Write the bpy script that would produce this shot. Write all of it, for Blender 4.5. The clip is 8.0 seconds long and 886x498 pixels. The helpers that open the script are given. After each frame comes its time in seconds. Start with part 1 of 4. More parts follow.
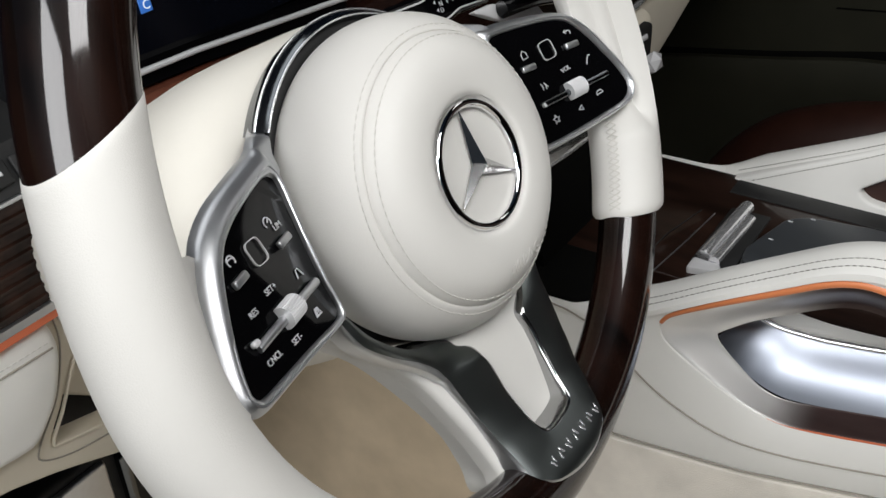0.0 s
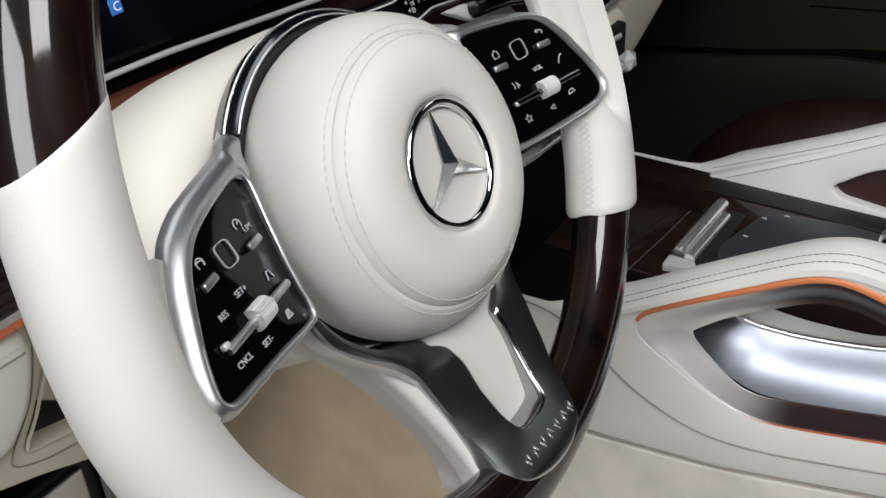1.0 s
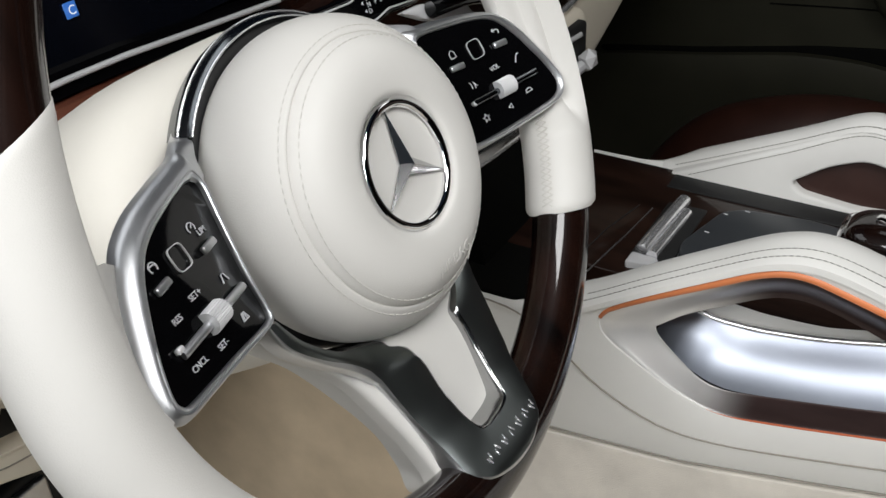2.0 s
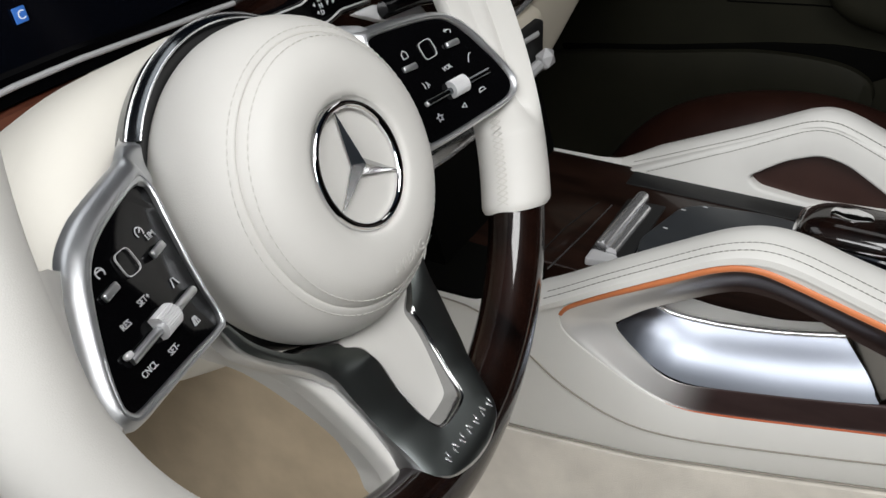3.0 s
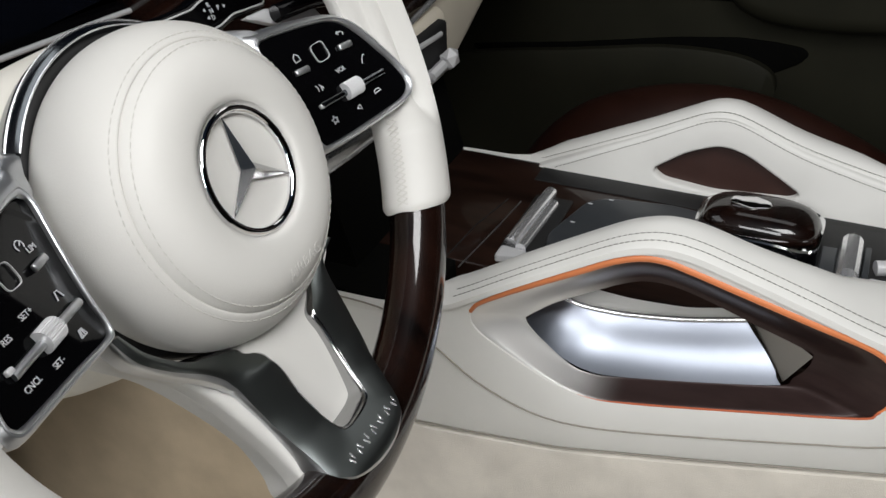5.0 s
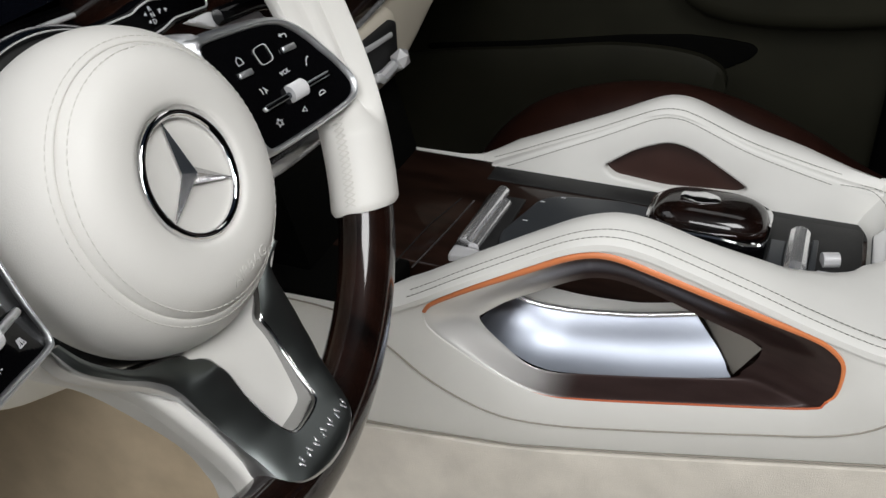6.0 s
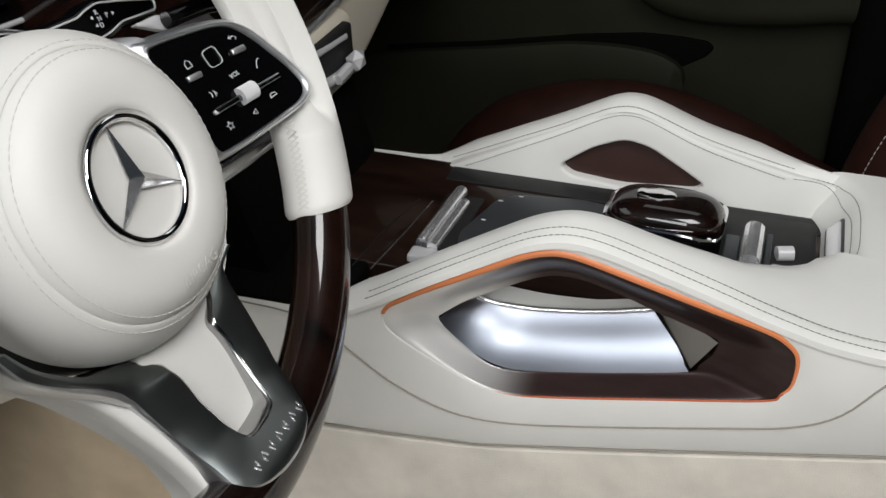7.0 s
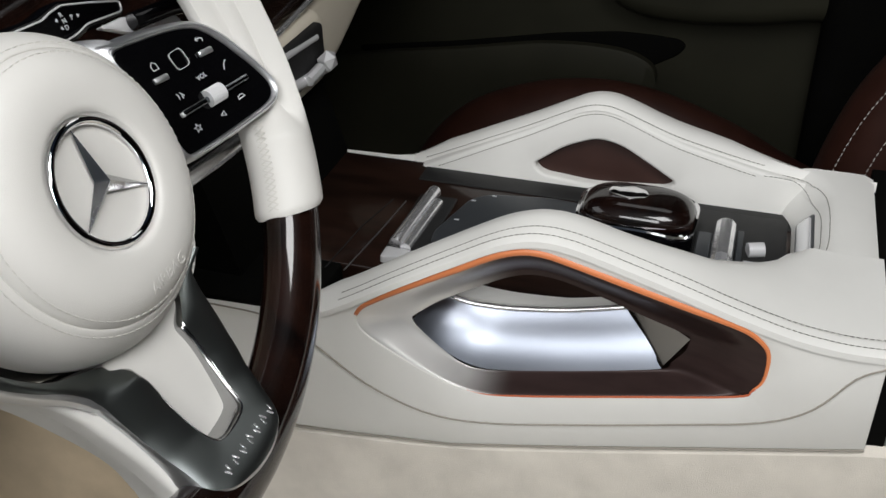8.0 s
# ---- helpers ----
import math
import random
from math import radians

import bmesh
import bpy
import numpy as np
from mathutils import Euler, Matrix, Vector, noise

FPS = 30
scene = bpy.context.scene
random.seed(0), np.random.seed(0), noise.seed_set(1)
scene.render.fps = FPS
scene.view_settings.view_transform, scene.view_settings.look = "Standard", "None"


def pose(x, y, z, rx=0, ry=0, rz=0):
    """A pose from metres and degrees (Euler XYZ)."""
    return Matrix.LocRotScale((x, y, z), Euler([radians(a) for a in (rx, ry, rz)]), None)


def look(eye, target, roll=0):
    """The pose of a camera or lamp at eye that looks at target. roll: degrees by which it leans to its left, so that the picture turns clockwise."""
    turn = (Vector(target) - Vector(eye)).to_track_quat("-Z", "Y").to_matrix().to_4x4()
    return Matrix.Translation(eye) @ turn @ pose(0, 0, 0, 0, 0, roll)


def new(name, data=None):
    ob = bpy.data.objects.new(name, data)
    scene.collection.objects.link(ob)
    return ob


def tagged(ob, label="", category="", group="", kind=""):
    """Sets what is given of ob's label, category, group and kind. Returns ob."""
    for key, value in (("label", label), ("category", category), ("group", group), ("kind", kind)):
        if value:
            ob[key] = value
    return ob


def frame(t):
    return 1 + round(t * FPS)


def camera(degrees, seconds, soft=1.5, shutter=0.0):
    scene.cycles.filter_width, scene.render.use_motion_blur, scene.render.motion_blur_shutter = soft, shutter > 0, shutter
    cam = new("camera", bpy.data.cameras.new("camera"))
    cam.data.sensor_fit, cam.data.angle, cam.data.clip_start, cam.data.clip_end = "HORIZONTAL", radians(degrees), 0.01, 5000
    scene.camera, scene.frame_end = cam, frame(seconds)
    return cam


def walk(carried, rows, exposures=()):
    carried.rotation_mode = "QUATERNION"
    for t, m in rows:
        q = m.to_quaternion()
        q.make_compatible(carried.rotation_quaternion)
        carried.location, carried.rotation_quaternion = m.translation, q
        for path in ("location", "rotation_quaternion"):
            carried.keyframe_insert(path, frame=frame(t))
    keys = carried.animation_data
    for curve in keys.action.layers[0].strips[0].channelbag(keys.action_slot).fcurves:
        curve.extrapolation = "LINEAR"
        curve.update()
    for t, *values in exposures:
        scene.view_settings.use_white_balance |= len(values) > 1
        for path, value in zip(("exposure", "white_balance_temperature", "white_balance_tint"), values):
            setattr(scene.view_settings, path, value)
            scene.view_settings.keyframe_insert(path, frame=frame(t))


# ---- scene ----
cam = camera(48.0, 8.0, soft=1.5)
PATH = [
    (0.0, 0.2075, -0.3298, 0.8891, 56.94, 2.188, 33.633),
    (0.5, 0.2086, -0.329, 0.889, 56.932, 2.137, 33.126),
    (1.0, 0.2108, -0.3274, 0.8886, 56.916, 2.119, 32.41),
    (1.5, 0.2136, -0.326, 0.8886, 56.898, 2.04, 31.545),
    (3.0, 0.2235, -0.3217, 0.8881, 56.871, 1.935, 28.536),
    (3.5, 0.2269, -0.3204, 0.8878, 56.888, 1.866, 27.474),
    (4.0, 0.2308, -0.319, 0.8875, 56.902, 1.847, 26.233),
    (4.5, 0.2349, -0.3179, 0.8876, 56.879, 1.773, 25.112),
    (6.0, 0.2472, -0.3139, 0.8883, 56.774, 1.519, 21.556),
    (6.5, 0.2504, -0.3125, 0.8879, 56.768, 1.462, 20.453),
    (7.0, 0.2535, -0.3116, 0.8874, 56.794, 1.375, 19.375),
    (7.5, 0.2565, -0.3104, 0.8876, 56.753, 1.309, 18.592),
    (8.0, 0.2577, -0.3099, 0.8873, 56.761, 1.26, 17.995),
]
walk(cam, [(t, pose(x, y, z, a, b, c)) for t, x, y, z, a, b, c in PATH])

# ---- light: open driver's door, windscreen, roof glass ----
world = bpy.data.worlds.new("world")
scene.world = world
world.use_nodes = True
sky = world.node_tree.nodes.new("ShaderNodeTexSky")
sky.sky_type, sky.sun_disc, sky.sun_elevation, sky.sun_rotation = "NISHITA", False, radians(45), radians(200)
back = world.node_tree.nodes["Background"]
world.node_tree.links.new(sky.outputs[0], back.inputs[0])
back.inputs[1].default_value = 0.006


def area(name, m, sx, sy, watts, colour):
    d = bpy.data.lights.new(name, "AREA")
    d.shape, d.size, d.size_y, d.energy, d.color = "RECTANGLE", sx, sy, watts, colour
    ob = new(name, d)
    ob.matrix_world = m
    return ob


area("door_opening_light", look((0.16, -1.12, 1.34), (0.10, 0.22, 0.46)), 0.62, 0.70, 12.3, (0.98, 0.99, 1.0))
area("windscreen_light", look((-0.62, -0.05, 1.32), (0.05, 0.0, 0.55)), 0.9, 0.40, 1.8, (0.96, 0.98, 1.0))
area("roof_glass_light", look((0.45, -0.20, 1.42), (0.15, 0.05, 0.45)), 0.46, 0.44, 7.2, (1.0, 1.0, 1.0))
# added lamp under the passenger-side lining, for the console's chrome to reflect
area("roof_glass_light", look((0.22, 0.80, 1.40), (0.15, 0.38, 0.45)), 0.50, 0.30, 0.48, (1.0, 1.0, 1.0))


# ---- materials ----
def mat(name, colour, rough=0.5, metal=0.0, coat=0.0, var=0.0, scale=60.0, bump=0.0, bscale=900.0, stretch=(1, 1, 1), second=None, emit=0.0, spec=0.5, coat_ior=1.5):
    m = bpy.data.materials.new(name)
    m.use_nodes = True
    nt = m.node_tree
    b = nt.nodes["Principled BSDF"]
    b.inputs["Base Color"].default_value = (*colour, 1)
    b.inputs["Roughness"].default_value = rough
    b.inputs["Metallic"].default_value = metal
    b.inputs["Coat Weight"].default_value = coat
    b.inputs["Coat Roughness"].default_value = 0.07
    b.inputs["Coat IOR"].default_value = coat_ior
    b.inputs["Specular IOR Level"].default_value = spec
    if emit:
        b.inputs["Emission Color"].default_value = (*colour, 1)
        b.inputs["Emission Strength"].default_value = emit
    tc = nt.nodes.new("ShaderNodeTexCoord")
    mp = nt.nodes.new("ShaderNodeMapping")
    mp.inputs["Scale"].default_value = stretch
    nt.links.new(tc.outputs["Object"], mp.inputs[0])
    if var or second:
        n1 = nt.nodes.new("ShaderNodeTexNoise")
        n1.inputs["Scale"].default_value, n1.inputs["Detail"].default_value = scale, 6
        nt.links.new(mp.outputs[0], n1.inputs["Vector"])
        ramp = nt.nodes.new("ShaderNodeValToRGB")
        ramp.color_ramp.elements[0].position, ramp.color_ramp.elements[1].position = 0.33, 0.68
        lo = second if second else tuple(c * (1 - var) for c in colour)
        ramp.color_ramp.elements[0].color = (*lo, 1)
        ramp.color_ramp.elements[1].color = (*colour, 1)
        nt.links.new(n1.outputs["Fac"], ramp.inputs[0])
        nt.links.new(ramp.outputs[0], b.inputs["Base Color"])
        rr = nt.nodes.new("ShaderNodeMapRange")
        rr.inputs["To Min"].default_value, rr.inputs["To Max"].default_value = max(0.02, rough * 0.85), min(1, rough * 1.15)
        nt.links.new(n1.outputs["Fac"], rr.inputs[0])
        nt.links.new(rr.outputs[0], b.inputs["Roughness"])
    if bump:
        n2 = nt.nodes.new("ShaderNodeTexNoise")
        n2.inputs["Scale"].default_value, n2.inputs["Detail"].default_value = bscale, 3
        nt.links.new(mp.outputs[0], n2.inputs["Vector"])
        bp = nt.nodes.new("ShaderNodeBump")
        bp.inputs["Strength"].default_value, bp.inputs["Distance"].default_value = bump, 0.001
        nt.links.new(n2.outputs["Fac"], bp.inputs["Height"])
        nt.links.new(bp.outputs[0], b.inputs["Normal"])
    return m


LEATHER = mat("cream_leather", (0.67, 0.655, 0.62), 0.54, var=0.035, scale=25, bump=0.12, bscale=1600)
# same cream leather, with extra light put into the colour for the console
LEATHER_CON = mat("console_leather", (0.785, 0.775, 0.738), 0.55, var=0.04, scale=22, bump=0.16, bscale=1500)
SHROUD = mat("column_leather", (0.73, 0.70, 0.63), 0.6, var=0.05, scale=18, bump=0.1, bscale=1400)
TAN = mat("tan_trim", (0.66, 0.60, 0.49), 0.65, var=0.05, scale=20, bump=0.12, bscale=1300)
THREAD = mat("cream_thread", (0.60, 0.585, 0.545), 0.7)
THREAD_DARK = mat("grey_thread", (0.20, 0.19, 0.165), 0.7)
SEAM = mat("seam_groove", (0.30, 0.275, 0.235), 0.8)
WOOD = mat("dark_lacquered_wood", (0.013, 0.0046, 0.0028), 0.4, coat=1.0, second=(0.002, 0.0010, 0.0008), scale=9, stretch=(6, 1.2, 6), spec=0.1, coat_ior=1.55)
WOOD_CON = mat("console_wood", (0.028, 0.013, 0.009), 0.4, coat=0.6, spec=0.1, coat_ior=1.4, second=(0.010, 0.005, 0.0035), scale=7, stretch=(2.0, 9, 9))
# dash wood with the strip's reflected light put into a brighter base colour
WOOD_DASH = mat("red_brown_wood_strip", (0.16, 0.055, 0.032), 0.35, coat=0.5, second=(0.09, 0.028, 0.016), scale=9, stretch=(6, 1.2, 6))
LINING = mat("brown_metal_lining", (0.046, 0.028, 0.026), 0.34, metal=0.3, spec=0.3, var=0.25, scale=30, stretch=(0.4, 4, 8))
SATIN = mat("satin_silver_metal", (0.64, 0.65, 0.665), 0.40, metal=1.0, var=0.06, scale=120)
BRUSHED = mat("brushed_aluminium", (0.34, 0.365, 0.42), 0.37, metal=1.0, var=0.02, scale=50, stretch=(1, 14, 14))
GUNMETAL = mat("dark_satin_metal", (0.21, 0.228, 0.224), 0.34, metal=1.0, var=0.04, scale=30)
# chrome and silver parts with their reflections put in as pale diffuse colour
SILVER = mat("brightened_silver", (0.86, 0.86, 0.87), 0.24, metal=0.40)
# chrome copy with shade put into its base colour
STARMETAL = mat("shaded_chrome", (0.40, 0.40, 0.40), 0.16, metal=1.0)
BRIGHT = mat("bright_silver", (0.93, 0.93, 0.94), 0.24, metal=0.85)
DARKCHROME = mat("dark_chrome", (0.16, 0.17, 0.18), 0.16, metal=1.0)
CHROME = mat("polished_chrome", (0.86, 0.86, 0.87), 0.06, metal=1.0)
BLACK = mat("gloss_black", (0.002, 0.002, 0.0024), 0.10, spec=0.22, var=0.2, scale=40)
MATT = mat("matt_black_plastic", (0.012, 0.012, 0.012), 0.6, var=0.25, scale=70, bump=0.1)
GREYPAD = mat("dark_grey_touch_surface", (0.042, 0.046, 0.051), 0.40, var=0.15, scale=60)
WHITE = mat("white_print", (0.55, 0.56, 0.58), 0.5)
CARPET = mat("beige_carpet", (0.75, 0.70, 0.62), 0.95, var=0.16, scale=28, bump=0.5, bscale=1100, spec=0.1)
# the same carpet, darker and warmer, with bounced light put into its colour
FOOT = mat("carpet_warm_bounce", (0.62, 0.505, 0.36), 0.95, var=0.16, scale=24, bump=0.5, bscale=1100, spec=0.1)
BROWN = mat("brown_leather", (0.038, 0.0125, 0.008), 0.45, var=0.25, scale=35, bump=0.15, bscale=1300)
OLIVE = mat("olive_door_leather", (0.026, 0.025, 0.0155), 0.7, var=0.25, scale=9, bump=0.1, spec=0.2)
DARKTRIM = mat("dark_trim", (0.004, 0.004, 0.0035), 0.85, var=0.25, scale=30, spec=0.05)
ORANGE = mat("amber_light_strip", (0.52, 0.165, 0.06), 0.45, emit=0.17)
ORANGE_DIM = mat("amber_light_strip_dim", (0.50, 0.12, 0.05), 0.4, emit=0.06)
BLUE = mat("blue_display_icon", (0.03, 0.12, 0.40), 0.4, emit=0.6)
DIMBLUE = mat("dim_blue_display_line", (0.02, 0.04, 0.10), 0.4, emit=0.5)
GLOW = mat("display_print", (0.7, 0.74, 0.8), 0.4, emit=0.5)
SCREEN = mat("display_glass", (0.003, 0.004, 0.007), 0.10, spec=0.25, coat=0.0, var=0.3, scale=10)


# reflection painted into the pocket lining: pale at the nose, brown further along the car
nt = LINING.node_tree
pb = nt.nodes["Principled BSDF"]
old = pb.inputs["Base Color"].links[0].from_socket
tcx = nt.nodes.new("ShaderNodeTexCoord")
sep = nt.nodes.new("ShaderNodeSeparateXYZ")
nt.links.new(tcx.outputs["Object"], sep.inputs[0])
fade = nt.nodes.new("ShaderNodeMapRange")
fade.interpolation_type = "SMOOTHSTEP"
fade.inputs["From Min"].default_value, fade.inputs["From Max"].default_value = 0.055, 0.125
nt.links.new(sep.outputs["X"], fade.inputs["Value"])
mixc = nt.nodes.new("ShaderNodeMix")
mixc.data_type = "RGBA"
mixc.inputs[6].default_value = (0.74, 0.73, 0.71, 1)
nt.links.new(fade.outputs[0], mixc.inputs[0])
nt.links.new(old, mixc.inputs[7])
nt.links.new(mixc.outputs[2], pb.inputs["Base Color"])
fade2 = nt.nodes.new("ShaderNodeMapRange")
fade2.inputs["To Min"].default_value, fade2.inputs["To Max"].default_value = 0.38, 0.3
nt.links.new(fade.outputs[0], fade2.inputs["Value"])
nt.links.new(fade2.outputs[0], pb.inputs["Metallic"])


# the amber strip glows more weakly towards the front of the console
nt = ORANGE.node_tree
tcx, sep = nt.nodes.new("ShaderNodeTexCoord"), nt.nodes.new("ShaderNodeSeparateXYZ")
nt.links.new(tcx.outputs["Object"], sep.inputs[0])
fade = nt.nodes.new("ShaderNodeMapRange")
fade.inputs["From Min"].default_value, fade.inputs["From Max"].default_value = 0.03, 0.17
fade.inputs["To Min"].default_value, fade.inputs["To Max"].default_value = 0.03, 0.42
nt.links.new(sep.outputs["X"], fade.inputs["Value"])
nt.links.new(fade.outputs[0], nt.nodes["Principled BSDF"].inputs["Emission Strength"])


# ---- mesh helpers ----
def part(name, bm, material, parent=None, label="", smooth=True, m=None):
    bmesh.ops.recalc_face_normals(bm, faces=bm.faces)
    me = bpy.data.meshes.new(name)
    bm.to_mesh(me)
    bm.free()
    for p in me.polygons:
        p.use_smooth = smooth
    if smooth:
        me.set_sharp_from_angle(angle=radians(38))
    me.materials.append(material)
    ob = new(name, me)
    if parent:
        ob.parent = parent
    if m is not None:
        ob.matrix_basis = m
    if label:
        ob["label"] = label
    return ob


def thing(name, label, category, m=None, group="", kind=""):
    ob = new(name)
    ob.empty_display_size = 0.02
    if m is not None:
        ob.matrix_basis = m
    return tagged(ob, label, category, group, kind)


def spline(pts, n=8, closed=True):
    """A Catmull-Rom curve through the points."""
    P = [Vector(p) for p in pts]
    out, k = [], len(P)
    for i in range(k if closed else k - 1):
        if closed:
            a, b, c, d = P[i - 1], P[i], P[(i + 1) % k], P[(i + 2) % k]
        else:
            a, b, c, d = P[max(i - 1, 0)], P[i], P[i + 1], P[min(i + 2, k - 1)]
        for j in range(n):
            s = j / n
            out.append(0.5 * ((2 * b) + (c - a) * s + (2 * a - 5 * b + 4 * c - d) * s * s + (3 * b - a - 3 * c + d) * s ** 3))
    if not closed:
        out.append(P[-1].copy())
    return out


def rounded(pts, r, n=5):
    """A closed polygon with its corners rounded by about r."""
    P = [Vector(p) for p in pts]
    out = []
    for i, p in enumerate(P):
        a, b = P[i - 1] - p, P[(i + 1) % len(P)] - p
        q = min(r, a.length * 0.45, b.length * 0.45)
        s, e = p + a.normalized() * q, p + b.normalized() * q
        for j in range(n + 1):
            t = j / n
            out.append(s * (1 - t) ** 2 + p * 2 * t * (1 - t) + e * t * t)
    return out


def interp(table, x):
    """Smooth-step-free linear value at x in rows of (x, value)."""
    return float(np.interp(x, [r[0] for r in table], [r[1] for r in table]))


def slab(outline, holes, f, lo, hi, bevel=0.0, seg=3):
    """A plate with an outline and holes in 2D; f(a, b, h) gives the place, h runs from lo to hi; the edges at hi are rounded by bevel."""
    bm = bmesh.new()
    bevel = min(bevel, (hi - lo) * 0.9)
    steps = [(0.0, hi)] if not bevel else [(bevel * (1 - math.cos(math.pi / 2 * k / seg)), hi - bevel + bevel * math.sin(math.pi / 2 * k / seg)) for k in range(seg + 1)]
    tops, bots = [], []
    for number, loop in enumerate([outline, *holes]):
        P = [Vector((p[0], p[1])) for p in loop]
        n = len(P)
        turn = sum(P[i - 1].x * P[i].y - P[i].x * P[i - 1].y for i in range(n))
        way_in = (1 if turn > 0 else -1) * (1 if number == 0 else -1)
        side = []
        for i in range(n):
            d = (P[(i + 1) % n] - P[i - 1]).normalized()
            side.append(Vector((-d.y, d.x)) * way_in)
        rings = [[bm.verts.new(f(p.x, p.y, lo)) for p in P]]
        for inset, h in steps:
            rings.append([bm.verts.new(f(p.x + s.x * inset, p.y + s.y * inset, h)) for p, s in zip(P, side)])
        for A, B in zip(rings, rings[1:]):
            for i in range(n):
                bm.faces.new((A[i - 1], A[i], B[i], B[i - 1]))
        bots.append(rings[0])
        tops.append(rings[-1])
    ox, oy = outline[0][0], outline[0][1]
    way = (f(ox + 0.01, oy, hi) - f(ox, oy, hi)).cross(f(ox, oy + 0.01, hi) - f(ox, oy, hi)).normalized()
    for group in (tops, bots):
        edges = []
        for loop in group:
            for i in range(len(loop)):
                edges.append(bm.edges.get((loop[i - 1], loop[i])) or bm.edges.new((loop[i - 1], loop[i])))
        bmesh.ops.triangle_fill(bm, use_beauty=True, use_dissolve=False, edges=edges, normal=way)
    bmesh.ops.recalc_face_normals(bm, faces=bm.faces)
    return bm


def sweep(path, radius, seg=16, closed=False, flat=1.0, up=None, bm=None):
    """A tube along points; radius is a number or a function of 0..1; flat squeezes it along up."""
    bm = bm or bmesh.new()
    P = [Vector(p) for p in path]
    k = len(P)
    rings = []
    ref = Vector(up) if up is not None else None
    for i, p in enumerate(P):
        a = P[i - 1] if (closed or i) else p
        b = P[(i + 1) % k] if (closed or i < k - 1) else p
        d = (b - a).normalized()
        if ref is None:
            ref = Vector((0, 0, 1)) if abs(d.z) < 0.9 else Vector((1, 0, 0))
        s = d.cross(ref).normalized()
        n = s.cross(d).normalized()
        if up is None:
            ref = n
        r = radius(i / max(1, k - 1)) if callable(radius) else radius
        rings.append([bm.verts.new(p + (s * math.cos(2 * math.pi * j / seg) + n * (flat * math.sin(2 * math.pi * j / seg))) * r) for j in range(seg)])
    for i in range(k if closed else k - 1):
        A, B = rings[i], rings[(i + 1) % k]
        for j in range(seg):
            bm.faces.new((A[j - 1], A[j], B[j], B[j - 1]))
    if not closed:
        bm.faces.new(rings[0])
        bm.faces.new(rings[-1][::-1])
    return bm


def revolve(profile, seg=96, sx=1.0, sy=1.0, cy=0.0):
    """Rows of (radius, height) turned round the local z."""
    bm = bmesh.new()
    rings = []
    for r, h in profile:
        if r < 1e-6:
            rings.append([bm.verts.new((0, cy, h))])
        else:
            rings.append([bm.verts.new((sx * r * math.cos(2 * math.pi * j / seg), cy + sy * r * math.sin(2 * math.pi * j / seg), h)) for j in range(seg)])
    for A, B in zip(rings, rings[1:]):
        for j in range(seg):
            if len(A) == 1:
                bm.faces.new((A[0], B[j - 1], B[j]))
            elif len(B) == 1:
                bm.faces.new((A[j - 1], A[j], B[0]))
            else:
                bm.faces.new((A[j - 1], A[j], B[j], B[j - 1]))
    return bm


def sheet(rows):
    """A grid of faces over rows of points."""
    bm = bmesh.new()
    V = [[bm.verts.new(p) for p in r] for r in rows]
    for a, b in zip(V, V[1:]):
        for i in range(len(a) - 1):
            bm.faces.new((a[i], a[i + 1], b[i + 1], b[i]))
    return bm


def block(x0, y0, z0, x1, y1, z1, bevel=0.0, seg=3):
    bm = bmesh.new()
    bmesh.ops.create_cube(bm, size=1, matrix=Matrix.Translation(((x0 + x1) / 2, (y0 + y1) / 2, (z0 + z1) / 2)) @ Matrix.Diagonal((x1 - x0, y1 - y0, z1 - z0, 1)))
    if bevel:
        bmesh.ops.bevel(bm, geom=bm.edges[:], offset=bevel, segments=seg, profile=0.5, affect="EDGES", clamp_overlap=True)
    return bm


def words(name, text, size, m, material, parent, depth=0.0002, label=""):
    """Lettering in the built-in font as a mesh, centred."""
    cu = bpy.data.curves.new(name, "FONT")
    cu.body, cu.size, cu.extrude, cu.align_x, cu.align_y, cu.resolution_u = text, size, depth, "CENTER", "CENTER", 3
    tmp = bpy.data.objects.new(name, cu)
    scene.collection.objects.link(tmp)
    bpy.context.view_layer.update()
    me = bpy.data.meshes.new_from_object(tmp.evaluated_get(bpy.context.evaluated_depsgraph_get()))
    bpy.data.objects.remove(tmp)
    me.materials.clear()
    me.materials.append(material)
    ob = new(name, me)
    ob.parent = parent
    ob.matrix_basis = m
    if label:
        ob["label"] = label
    return ob


def dashes(path, length, gap, r, lift=Vector((0, 0, 0)), slant=0.0, side=None):
    """Stitches along a path, joined into one mesh."""
    P = [Vector(p) for p in path]
    cum = [0.0]
    for a, b in zip(P, P[1:]):
        cum.append(cum[-1] + (b - a).length)

    def at(s):
        i = min(max(int(np.searchsorted(cum, s)) - 1, 0), len(P) - 2)
        q = (s - cum[i]) / max(1e-9, cum[i + 1] - cum[i])
        return P[i].lerp(P[i + 1], q)
    bm = bmesh.new()
    s = 0.0
    while s + length < cum[-1]:
        a, b = at(s) + lift, at(s + length) + lift
        mid = (a + b) / 2
        sweep([a, a.lerp(mid, 0.5), mid, b.lerp(mid, 0.5), b], lambda t: r * (0.35 + 0.65 * math.sin(math.pi * min(max(t, 0.08), 0.92))), 6, bm=bm)
        s += length + gap
    return bm


